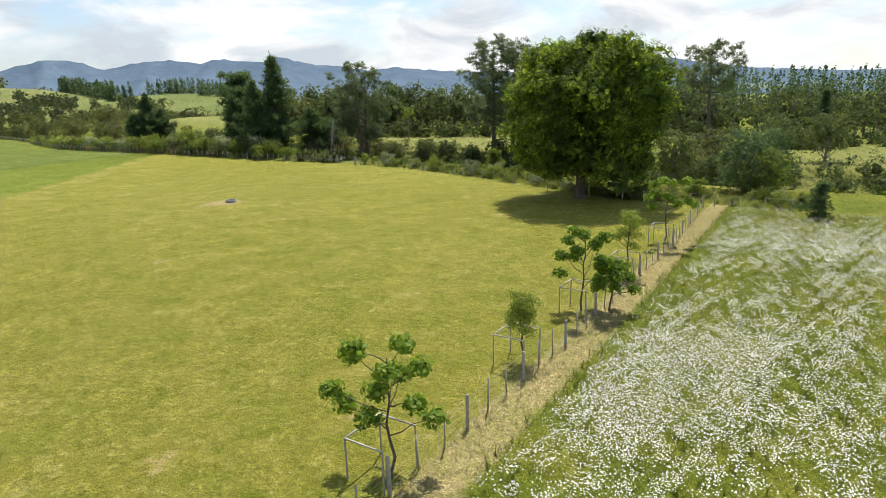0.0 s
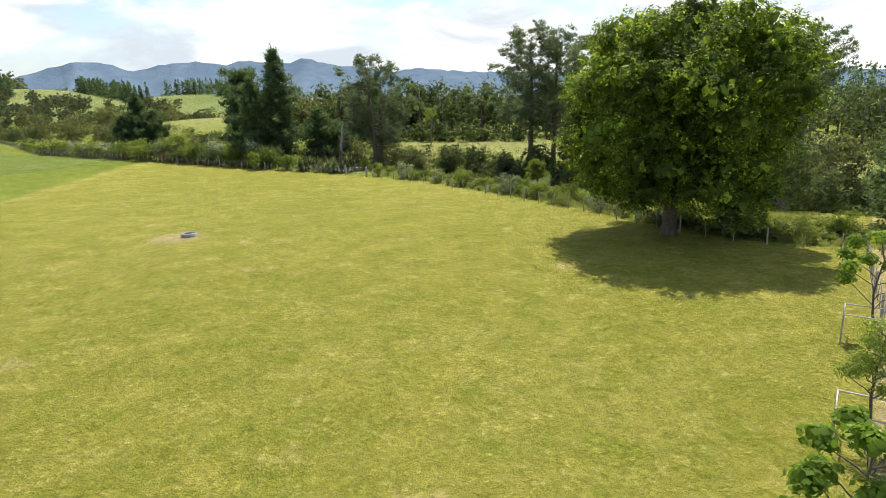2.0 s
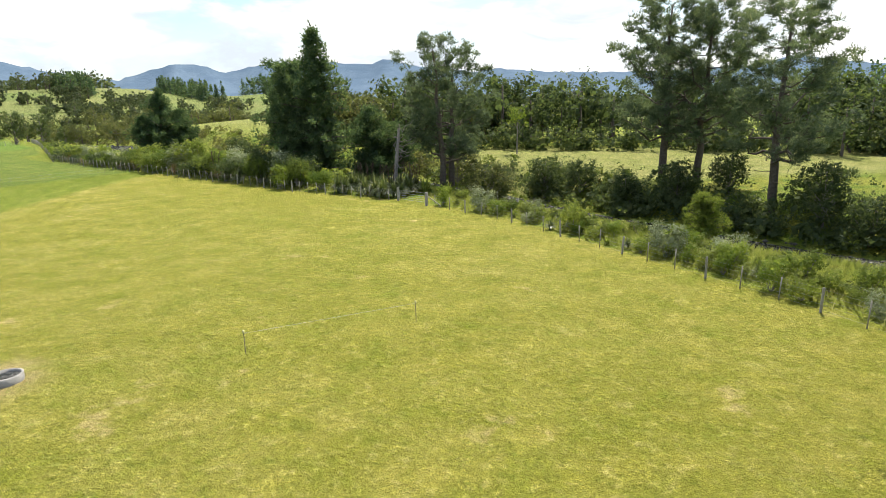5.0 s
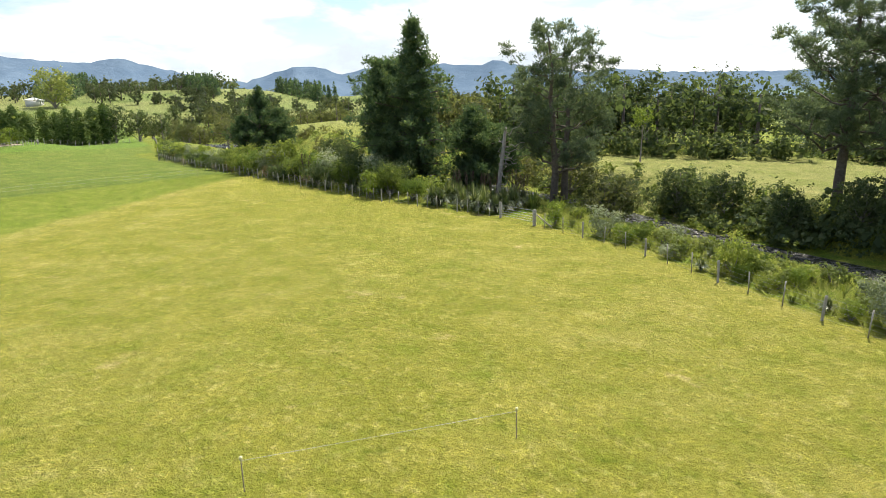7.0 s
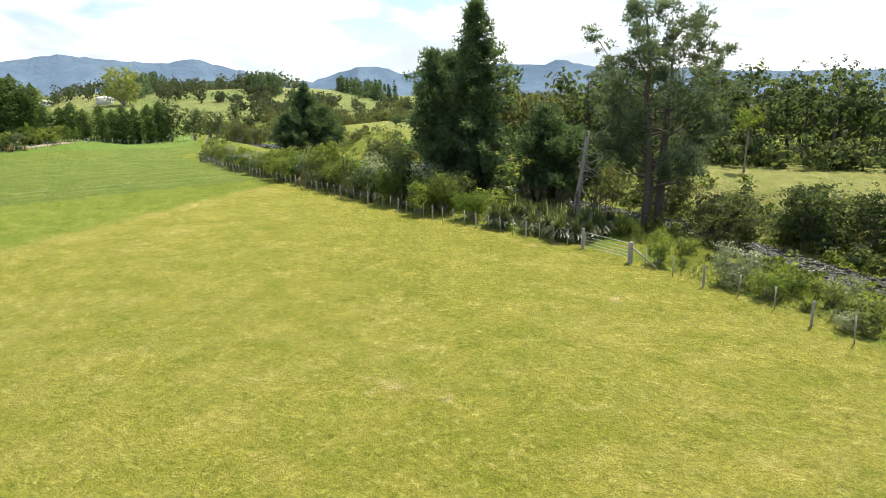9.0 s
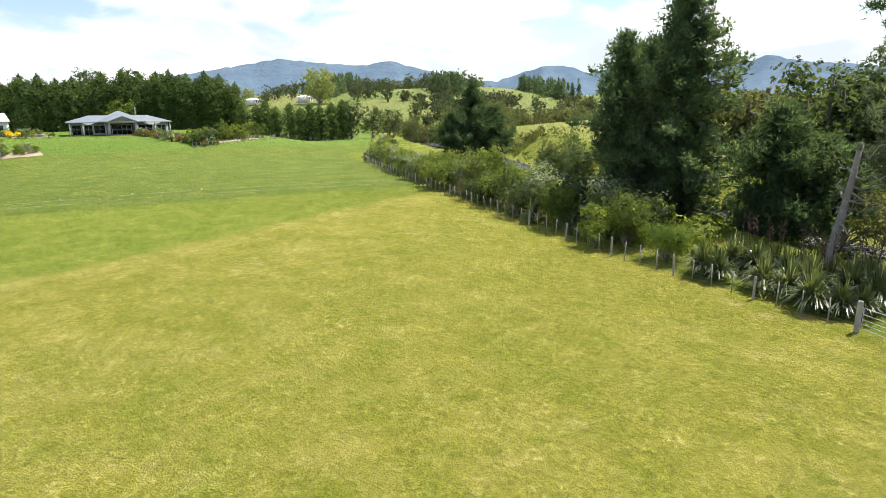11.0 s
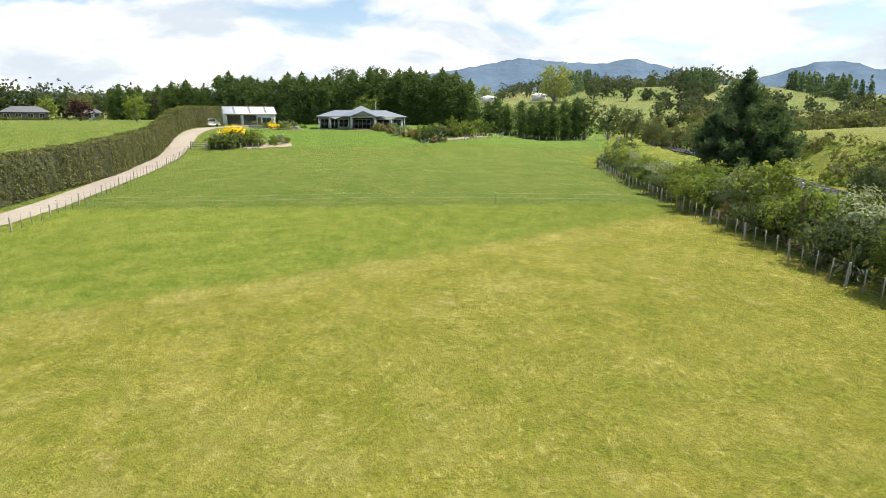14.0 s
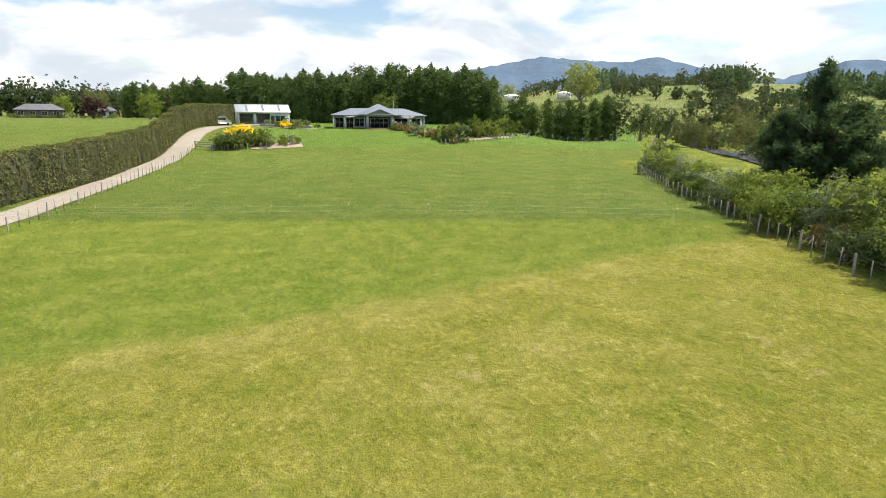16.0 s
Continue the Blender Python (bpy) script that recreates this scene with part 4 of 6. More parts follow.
for name, k, x, y, s, label in (
    ("native_tree", 2, 39.7, 84, 0.95, "brownish-green spreading native tree over rough grass"), ("native_tree", 2, 33.5, 80, 0.8, "brownish-green spreading native tree over rough grass"),
    ("native_tree", 0, 50, 88, 0.85, "dark rounded native tree on the far bank"), ("native_tree", 1, 56, 86, 0.8, "dark rounded native tree on the far bank"),
    ("native_tree", 0, 33, 74, 0.7, "low dark native tree under taller ones"), ("native_tree", 1, 28, 71, 0.75, "low dark native tree under taller ones"),
    ("native_tree", 0, 24, 74, 0.6, "low dark native tree under taller ones"), ("native_tree", 1, 21, 100, 0.65, "low dark native tree under taller ones"),
    ("native_tree", 0, 1.5, 119, 0.55, "low dark native tree on the stream bank"), ("native_tree", 1, -3, 121, 0.6, "low dark native tree on the stream bank"),
    ("native_tree", 0, 6, 113, 0.5, "low dark native tree on the stream bank"), ("native_tree", 1, 11, 111, 0.55, "low dark native tree on the stream bank"),
    ("native_tree", 0, 16, 110, 0.55, "low dark native tree on the stream bank"), ("native_tree", 0, 23, 96, 0.55, "low dark native tree on the stream bank"),
    ("native_tree", 2, -9.5, 113, 0.7, "sparse brownish native tree beneath a pine"), ("native_tree", 2, -15.5, 130, 0.8, "sparse brownish native tree beneath a pine"),
    ("native_tree", 1, -9, 115, 0.6, "low dark native tree on the stream bank"), ("native_tree", 2, -22, 128, 0.9, "sparse brownish native tree on the stream bank"),
    ("native_tree", 2, -92, 170, 0.7, "brownish native tree by the stream"), ("native_tree", 2, -97, 176, 0.75, "brownish native tree by the stream"), ("native_tree", 0, -74, 148, 0.4, "low dark native tree on the stream bank"),
    ("native_tree", 0, -56, 146, 0.6, "low dark native tree on the stream bank"), ("native_tree", 2, -110, 168, 0.6, "brownish native tree by the stream"), ("native_tree", 2, -46, 152, 0.7, "brownish native tree by the stream"),
    ("native_tree", 0, -48, 127, 0.5, "low dark native tree on the stream bank"), ("native_tree", 2, -112, 184, 0.9, "brownish native tree by the stream"), ("native_tree", 2, -104, 190, 0.9, "brownish native tree by the stream")):
    plant_tree(name, T_native[k], x, y, label, group=grove, turn=rr.uniform(0, 360), s=s)
plant_tree("native_tree", T_dark, 31.0, 60, "dense dark green tree branched to the ground", group=grove, s=1.0)
plant_tree("native_tree", T_dark, 36.5, 66, "dense dark conical tree branched to the ground", group=grove, turn=70, s=0.9, sz=1.15)
plant_tree("native_tree", T_round, 31.8, 57.6, "rounded light green tree branched to the ground", group=grove, turn=120, s=0.72)
plant_tree("cypress_tree", conifer_mesh("cypress", 57, M_darkpine, 10, 1.3, 0.3, 22, 6, 0.34, 16, 0.35, 0.2), 76, 119, "narrow dark upright cypress", "tree", turn=30, s=1.05)
P_small = conifer_mesh("small", 58, M_darkpine, 3.0, 1.15, 0.15, 12, 6, 0.2, 24, 0.75, 0.3)
for x, y in ((30.3, 46.5), (34, 40)):
    plant_tree("pine_tree", P_small, x, y, "small young pine in rough grass", group="young pines", turn=x * 30)
T_slim = tree_mesh("slim", 59, M_lime, M_grey_bark, 8, 2.2, 4.6, 9, 900, 0.30, trunk=0.12)
plant_tree("native_tree", T_slim, -7.4, 144, "slender tree with a bare stem and light green top", group=grove)


# ---- far woods: uncountable ----
def woods(name, label, spots, mat, leaf, per, style="round"):
    r = np.random.RandomState(len(spots) + 7)
    VV, FF, n = [], [], 0
    S = Shape()
    for x, y, h, w in spots:
        if math.hypot(x + 80, y - 203) < 32:
            continue
        z = gz(x, y)
        if style == "round":
            lobes = [(0, 0, h * 0.45, w * 0.75, h * 0.44)] + [(math.cos(a) * w * 0.65, math.sin(a) * w * 0.65, h * (r.uniform(0.2, 0.85) if leaf < 0.65 else r.uniform(0.25, 0.66)), w * 0.45, h * (0.17 if leaf < 0.65 else 0.2)) for a in r.uniform(0, 6.28, 8 if leaf < 0.65 else 4)]
            p, d = sprays(r, lobes, per, 7, w * 0.09, 0.75)
            hv, hf = hearts(r, lobes, 0.70, 22, 0.30)
            VV.append(hv + np.array([x, y, z]))
            FF.append(hf + n)
            n += len(hv)
        else:
            t = r.uniform(0, 1, per) ** 1.4
            a = r.uniform(0, 6.28, per)
            rad = w * (1 - t) ** 0.7 * r.uniform(0.65, 1.1, per) * (1 + 0.25 * np.sin(t * 40))
            p = np.stack([np.cos(a) * rad, np.sin(a) * rad, h * (0.06 + 0.94 * t)], -1)
            d = np.stack([np.cos(a), np.sin(a), np.full(per, 0.5)], -1)
        V, F = leaf_quads(r, p + np.array([x, y, z]), d, leaf, 0.7)
        VV.append(V)
        FF.append(F + n)
        n += len(V)
        S.tube([(x, y, z - 0.3), (x, y, z + h * 0.75)], [w * 0.07, w * 0.02], 5)
    root = thing(name, 0, 0, 0, label, "woodland", kind="stuff")
    part("trunks", S.mesh("trunks", M_bark), root)
    part("crowns", mesh_of("crowns", np.concatenate(VV), FF, mat), root)


def scatter(seed, count, cx, cy, sx, sy, turn, h0, h1, w):
    """Trees strewn over a slanting rectangle of the plan."""
    r = random.Random(seed)
    c, s = math.cos(radians(turn)), math.sin(radians(turn))
    out = []
    for _ in range(count):
        a, b, h = r.uniform(-sx, sx), r.uniform(-sy, sy), r.uniform(h0, h1)
        out.append((cx + a * c - b * s, cy + a * s + b * c, h, h * w * r.uniform(0.8, 1.25)))
    return out


woods("woodland", "dark native bush along the back of the hay field", scatter(1, 110, 22, 168, 55, 13, -4, 9, 15, 0.40) + scatter(2, 60, 90, 140, 45, 25, -35, 7, 13, 0.4), M_native, 0.44, 600)
woods("woodland", "mixed bush behind the dark pines", scatter(3, 70, -30, 180, 30, 15, 8, 7, 11, 0.42) + scatter(4, 45, -138, 232, 34, 20, 20, 4, 8, 0.5) + scatter(18, 75, -140, 255, 60, 36, 15, 4, 8, 0.5), M_brown, 0.6, 240)
woods("woodland", "tall plantation of narrow conifers on the skyline", scatter(6, 420, 170, 215, 100, 26, -30, 14, 19, 0.15), M_darkpine, 0.9, 90, "cone")
woods("woodland", "mixed bush on the slope below the plantation", scatter(7, 170, 120, 165, 75, 35, -30, 6, 11, 0.42), M_native, 0.8, 200)
woods("woodland", "tree belts and copses on the far farmland", scatter(8, 40, -345, 420, 95, 18, -38, 10, 17, 0.35) + scatter(9, 24, -345, 300, 60, 18, -40, 6, 12, 0.42) + scatter(23, 44, -330, 345, 90, 14, -42, 7, 13, 0.32) + scatter(24, 14, -215, 292, 16, 8, 20, 4, 7, 0.5) + scatter(25, 9, -212, 338, 9, 6, 0, 6, 9, 0.5) + scatter(26, 12, -250, 318, 14, 5, 30, 5, 8, 0.5) + scatter(27, 16, -185, 372, 20, 8, -20, 6, 9, 0.45) + scatter(28, 10, -262, 350, 10, 6, 10, 6, 9, 0.45) + scatter(10, 25, -205, 330, 40, 25, 10, 6, 10, 0.4) + scatter(11, 40, -160, 275, 40, 20, 5, 5, 9, 0.45) + scatter(13, 60, 20, 420, 140, 60, 0, 10, 16, 0.4), M_farwood, 1.1, 180)
woods("woodland", "dark conifer belts along the crest of the far farmland", scatter(31, 90, -287, 378, 32, 7, -41, 9, 13, 0.20) + scatter(32, 90, -236, 420, 34, 9, -35, 8, 12, 0.22) + scatter(33, 110, -356, 340, 62, 9, -48, 9, 14, 0.20) + scatter(34, 60, -180, 452, 40, 10, -18, 8, 12, 0.24), M_darkpine, 1.2, 90, "cone")
woods("woodland", "mixed tall trees behind the neighbouring house", scatter(19, 60, -305, 52, 12, 48, 0, 11, 17, 0.36), M_native, 1.0, 400)
woods("woodland", "tree belts on distant rising farmland", scatter(14, 90, -260, 700, 260, 60, 10, 12, 18, 0.4) + scatter(15, 90, -520, 560, 200, 60, -40, 12, 18, 0.4) + scatter(16, 70, 150, 600, 220, 80, -10, 12, 18, 0.4) + scatter(17, 70, -620, 240, 120, 60, -60, 12, 18, 0.4), M_farwood, 2.3, 90)


def thicket(name, label, spots, mat, leaf, per):
    """Low tangled growth that nobody could count."""
    r = np.random.RandomState(len(spots) + 3)
    P, N, H, G3 = [], [], [], []
    for x, y, h, w in spots:
        lobes = [(0, 0, h * 0.3, w * 0.8, h * 0.5)] + [(math.cos(a) * w * 0.6, math.sin(a) * w * 0.6, h * r.uniform(0.2, 0.75), w * 0.5, h * 0.3) for a in r.uniform(0, 6.28, 3)]
        p, d = sprays(r, lobes, per, 8, w * 0.16, 0.75)
        hv, hf = hearts(r, lobes[:2], 0.6)
        H.append(hv + np.array([x, y, float(height(x, y))]))
        G3.append(hf + len(hv) * (len(H) - 1))
        p = p + np.array([x, y, 0])
        keep = p[:, 2] > -0.1
        p[:, 2] += height(p[:, 0], p[:, 1])
        P.append(p[keep])
        N.append(d[keep])
    V, F = joined(leaf_quads(r, np.concatenate(P), np.concatenate(N), leaf, 0.6), (np.concatenate(H), np.concatenate(G3)))
    tagged(new(name, mesh_of(name, V, F, mat)), label, "undergrowth", kind="stuff")


def banks(seed, count, lo, hi, h0, h1, x0, x1, side=0):
    """Spots beside the stream, lo to hi metres from its middle."""
    r = random.Random(seed)
    pts = [p for p in zip(CREEK[:-1], CREEK[1:]) if x0 < p[0][0] < x1]
    out = []
    while len(out) < count:
        a, b = r.choice(pts)
        t, s, o = r.random(), side or r.choice((-1, 1)), r.uniform(lo, hi)
        d = (b - a) / np.hypot(*(b - a))
        x, y = a + (b - a) * t + np.array([-d[1], d[0]]) * s * o
        f, sd = off_line(FENCE, np.array([x]), np.array([y]))
        if (sd[0] < 0 and f[0] > 2.5) or x < -86:
            h = r.uniform(h0, h1)
            out.append((x, y, h, h * r.uniform(0.6, 1.0)))
    return out


def strip(seed, count, ax, ay, bx, by, deep, h0, h1):
    r = random.Random(seed)
    out = []
    for _ in range(count):
        t, h = r.random(), r.uniform(h0, h1)
        out.append((ax + (bx - ax) * t + r.uniform(-1, 1), ay + (by - ay) * t + r.uniform(0, deep), h, h * r.uniform(0.5, 0.8)))
    return out


thicket("undergrowth", "dark leafy edge of the bush behind the hay field", strip(21, 75, -26, 150, 70, 146, 6, 2.5, 5.5) + strip(22, 45, 45, 100, 100, 110, 8, 2.0, 4.5) + strip(23, 40, -62, 160, -20, 160, 8, 2.0, 5.0), M_native, 0.5, 240)
thicket("undergrowth", "dark tangled bushes along the stream banks", banks(1, 45, 4.2, 10, 1.0, 2.2, -60, -3, -1) + banks(41, 150, 4.0, 10, 1.6, 3.6, -3, 80, -1) + banks(2, 50, 4.2, 9, 0.4, 0.9, -60, 80, 1), M_native, 0.27, 190)
thicket("undergrowth", "light green weeds and brambles on the stream banks", banks(3, 90, 3.9, 14, 0.5, 1.3, -60, 80, -1) + banks(13, 110, 3.9, 13, 0.3, 0.7, -60, 80, 1) + banks(31, 110, 2.2, 6.5, 0.8, 1.6, -27, 17, 1) + banks(33, 60, 3.5, 7.5, 1.5, 2.5, -27, 8, 1) + banks(32, 50, 2.6, 7, 0.6, 1.2, -27, 1, -1) + banks(4, 50, 3.4, 9, 0.6, 1.6, -60, -45, 1) + banks(14, 40, 3.8, 12, 0.6, 1.8, -90, -45, -1) + banks(15, 30, 3.8, 12, 0.3, 0.6, -160, -90, -1), M_shrub, 0.26, 120)
thicket("undergrowth", "brownish scrub along the upper stream", banks(5, 80, 4.5, 14, 1.2, 3.2, -160, -45, -1), M_brown, 0.34, 220)

# ---- shelter belts round the house ----
T_shelter = [column_mesh("shelter a", 61, M_shelter, 11.4, 2.5, 2600, 0.36), column_mesh("shelter b", 62, M_shelter, 12.4, 2.6, 2600, 0.36)]


def row(ax, ay, bx, by, step, lo, hi, label, group, seed, meshes=None):
    r = random.Random(seed)
    n = int(math.hypot(bx - ax, by - ay) / step)
    for i in range(n + 1):
        t = i / n
        s = r.uniform(lo, hi)
        plant_tree("shelter_tree", (meshes or T_shelter)[i % 2], ax + (bx - ax) * t + r.uniform(-0.5, 0.5), ay + (by - ay) * t + r.uniform(-0.5, 0.5), label, group=group, turn=r.uniform(0, 360), s=max(s, 0.75) * 1.25, sz=s)


row(-203, 84, -198, 95, 1.9, 0.8, 0.95, "dense dark evergreen shelter tree in a tall belt", "shelter belt behind the house", 1)
row(-198, 98, -190, 128, 1.9, 0.95, 1.12, "dense dark evergreen shelter tree in a tall belt", "shelter belt behind the house", 2)
row(-189, 131, -171, 160, 1.9, 1.05, 1.25, "dense dark evergreen shelter tree in a tall belt", "shelter belt behind the house", 3)
row(-162, 157, -150, 180, 2.7, 0.62, 0.9, "dark evergreen shelter tree along the far fence", "shelter belt by the far fence", 4)
row(-270, 68, -262, 92, 3.0, 0.9, 1.0, "dense dark evergreen shelter tree in a tall belt", "shelter belt behind the neighbour", 5)
T_gum = tree_mesh("gum", 63, M_native, M_grey_bark, 17, 5.0, 9.0, 18, 2000, 0.55, trunk=0.4)
for x, y, s in ((-211, 137, 1.0), (-208, 147, 1.02), (-204, 154, 0.95)):
    plant_tree("gum_tree", T_gum, x, y, "tall open-crowned gum behind the shelter belt", group="gum trees", turn=x * 9, s=s)
T_willow = tree_mesh("pale willow", 69, M_paleshrub, M_grey_bark, 11, 6, 0.8, 22, 3000, 0.5, trunk=0.35)
T_lime = tree_mesh("willow", 64, M_lime, M_grey_bark, 11, 6, 0.8, 18, 2200, 0.6, trunk=0.35)
plant_tree("willow_tree", T_willow, -285, 272, "rounded pale green willow on the far slope", "tree", s=1.75)
plant_tree("willow_tree", T_willow, -340, 262, "rounded pale green willow on the far slope", "tree", s=0.9, turn=90)
plant_tree("broadleaf_tree", T_lime, -182, 134, "light green tree in front of the shelter belt", "tree", s=0.72, turn=40)
T_big = tree_mesh("broad", 65, M_native, M_grey_bark, 13, 5.5, 1.0, 18, 2400, 0.55, trunk=0.4)
for x, y, s in ((-149.5, 183, 0.86), (-145, 187, 0.72), (-139.5, 190, 0.62), (-135, 193, 0.5)):
    plant_tree("native_tree", T_big, x, y, "dark rounded tree at the end of the far fence", group="trees by the far fence", s=s, turn=x * 7)
plant_tree("broadleaf_tree", T_big, -245, 91, "large dark broadleaf tree behind the hedge", "tree")
plant_tree("broadleaf_tree", tree_mesh("purple", 66, M_purple, M_bark, 8, 4.5, 0.8, 15, 3000, 0.42, trunk=0.25), -228, 84.5, "purple-leaved tree behind the clipped hedge", "tree")
plant_tree("broadleaf_tree", T_lime, -240, 76, "light green tree behind the clipped hedge", "tree", s=0.75)
plant_tree("broadleaf_tree", T_lime, -279, 47, "yellow-green tree beside the neighbour's house", "tree", s=0.7)
plant_tree("broadleaf_tree", tree_mesh("bronze", 67, M_brown, M_bark, 10, 5.5, 1.0, 16, 3000, 0.45, trunk=0.3), -281, 57, "bronze-green tree behind the neighbour's house", "tree")
plant_tree("broadleaf_tree", tree_mesh("maroon", 68, M_purple, M_bark, 6.5, 4.0, 0.8, 14, 2600, 0.40, trunk=0.25), -246, 60, "dark red-leaved tree beside the neighbour's house", "tree")
plant_tree("native_tree", T_big, -204, 264, "lone dark tree on the far green slope", "tree", s=0.75)


# ---- clipped hedge by the drive ----
def hedge():
    r = np.random.RandomState(71)
    line = np.array([(-50, 44.6), (-64, 53.1), (-78, 61.4), (-90, 67.3), (-97, 70.3), (-106, 74.6), (-120, 77.6), (-134, 80.5), (-150, 83.5), (-165, 88), (-180, 95)])
    root = thing("hedge", 0, 0, 0, "tall clipped evergreen hedge, brownish green, beside the drive", "hedge")
    core, P, N = Shape(), [], []
    for a, b in zip(line[:-1], line[1:]):
        L = float(np.hypot(*(b - a)))
        d = (b - a) / L
        nn = np.array([-d[1], d[0]])
        count = int(L * 640)
        t, side = r.uniform(-0.01, 1.01, count), r.choice(3, count, p=(0.42, 0.34, 0.24))
        h = 4.4 + 0.12 * np.sin(t * L * 0.9) + 0.1 * np.sin(t * L * 2.3)
        off = np.where(side == 0, 1.05, np.where(side == 1, -1.05, r.uniform(-1.05, 1.05, count)))
        up = np.where(side == 2, h, r.uniform(0.0, 1, count) * h)
        off = off * (1 - 0.10 * up / 4.4) + 0.08 * np.sin(up * 1.1 + t * L * 2.6) + 0.06 * np.sin(t * L * 5.1) + r.normal(size=count) * 0.07
        up = up + r.normal(size=count) * 0.07
        xy = a + (b - a) * t[:, None] + nn * off[:, None]
        P.append(np.column_stack([xy, height(xy[:, 0], xy[:, 1]) + np.maximum(up, 0.03)]))
        nrm = np.zeros((count, 3))
        nrm[:, :2] = nn * np.where(side == 0, 1, np.where(side == 1, -1, 0))[:, None]
        nrm[:, 2] = np.where(side == 2, 1, 0.1)
        N.append(nrm)
        za, zb = gz(*a), gz(*b)
        # added filler box; the hedge's inner shade is put into its dark colour
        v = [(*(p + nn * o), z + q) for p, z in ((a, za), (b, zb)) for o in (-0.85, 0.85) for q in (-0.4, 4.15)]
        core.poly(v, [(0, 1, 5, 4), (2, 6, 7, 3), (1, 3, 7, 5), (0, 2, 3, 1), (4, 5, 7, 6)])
    V, F = leaf_quads(r, np.concatenate(P), np.concatenate(N), 0.21, 0.6, 0.1, 0.9)
    part("foliage", mesh_of("foliage", V, F, M_hedge), root)
    part("dark_core", core.mesh("dark_core", M_hedge_shade), root)


hedge()


# ---- fences ----
def post_mesh(key, h, w, d, sides=0):
    if key not in CACHE:
        S = Shape()
        if sides:
            S.tube([(0, 0, -0.35), (0, 0, h - 0.03), (0, 0, h)], [w, w * 0.97, w * 0.86], sides)
        else:
            S.box(-w / 2, -d / 2, -0.1, w / 2, d / 2, h)
        CACHE[key] = S.mesh("post", M_post, bool(sides))
    return CACHE[key]


def along(line, step):
    out, carry = [], 0.0
    for a, b in zip(line[:-1], line[1:]):
        L = float(np.hypot(*(b - a)))
        q = carry
        while q < L:
            p = a + (b - a) * q / L
            out.append((p[0], p[1], math.degrees(math.atan2(b[1] - a[1], b[0] - a[0]))))
            q += step
        carry = q - L
    return out


def fence(line, label, step=1.15, every=4, h=1.15, wires=6, skip=None, seed=1, thick=0.075):
    r = random.Random(seed)
    root = thing("fence", 0, 0, 0, label, "fence")
    pts = along(np.asarray(line, float), step)
    for i, (x, y, a) in enumerate(pts):
        if skip and skip(x, y):
            continue
        big = i % every == 0
        me = post_mesh("round post", 1.2, 0.062, 0, 8) if big else post_mesh("batten", 1.12, 0.045, 0.04)
        m = pose(x, y, gz(x, y) + (0 if big else 0.06), r.uniform(-2.5, 2.5), r.uniform(-3, 3), a + r.uniform(-8, 8)) @ Matrix.Diagonal((thick / 0.075, thick / 0.075, h / 1.15 * r.uniform(0.95, 1.05), 1))
        part("post" if big else "batten", me, root, "", m)
    run, runs = [], []
    for x, y, a in pts:
        if skip and skip(x, y):
            if len(run) > 1:
                runs.append(run)
            run = []
        else:
            run.append((x, y))
    if len(run) > 1:
        runs.append(run)
    for k in range(wires):
        S = Shape()
        for rn in runs:
            S.tube([(x, y, gz(x, y) + 0.15 + k * (h - 0.2) / max(1, wires - 1)) for x, y in rn], 0.0035, 3, False)
        part("wire", S.mesh("wire", M_wire), root)
    return root


def at_gate(x, y):
    return -17.8 < x < -14.3 and 99 < y < 103.5


turn_at = [tuple(p) for p in FENCE].index((-17.8, 102.6))
fence(FENCE[:turn_at], "weathered post and wire fence along the stream bank", step=2.1, every=3, wires=5, seed=2)
fence(FENCE[turn_at:], "weathered post and batten wire fence along the stream planting", seed=2)
fence([(-85, 133), (-95, 143), (-112, 160), (-143, 190)], "post and batten wire fence running on along the stream", step=1.6, seed=3)
fence([(-143, 190), (-139, 168), (-133, 148)], "post and wire fence across the far end of the pasture", step=2.6, every=2, wires=4, seed=4)
fence([(-62, 62), (-74, 69.5), (-81, 72.2), (-89.4, 74.8), (-108, 79.8), (-120, 82.6), (-135, 85.6)], "low post and batten fence along the gravel drive", step=1.3, wires=4, h=1.05, seed=5)
fence([(-6.0, 7.2), (-0.95, 14.6), (5.4, 23.7), (10.7, 31.9), (16.0, 39.6), (24.5, 54)], "post and batten wire fence beside a row of young trees", step=1.3, every=3, wires=5, h=1.1, seed=6)


# gate by the stream
def gate():
    ax, ay, bx, by = -17.8, 102.6, -14.4, 100.2
    L = math.hypot(bx - ax, by - ay)
    root = thing("farm_gate", ax, ay, gz(ax, ay), "galvanised tubular farm gate with wire mesh between stout posts", "gate", turn=math.degrees(math.atan2(by - ay, bx - ax)))
    part("post", post_mesh("strainer", 1.35, 0.11, 0, 10), root, "weathered gate post", pose(0, 0, 0))
    part("post", post_mesh("stout post", 1.2, 0.15, 0, 10), root, "stout weathered strainer post", pose(L, 0, 0))
    for z in (0.22, 0.42, 0.62, 0.84, 1.12):
        part("rail", Shape().tube([(0.2, 0, z), (L - 0.2, 0, z)], 0.014, 6).mesh("rail", M_wire, True), root)
    for x in (0.2, L - 0.2):
        part("stile", Shape().tube([(x, 0, 0.22), (x, 0, 1.12)], 0.016, 6).mesh("stile", M_wire, True), root)
    part("brace", Shape().tube([(L + 0.1, 0, 0.9), (L + 1.9, 0.05, 0.05)], 0.05, 6).mesh("brace", M_post, True), root)


gate()

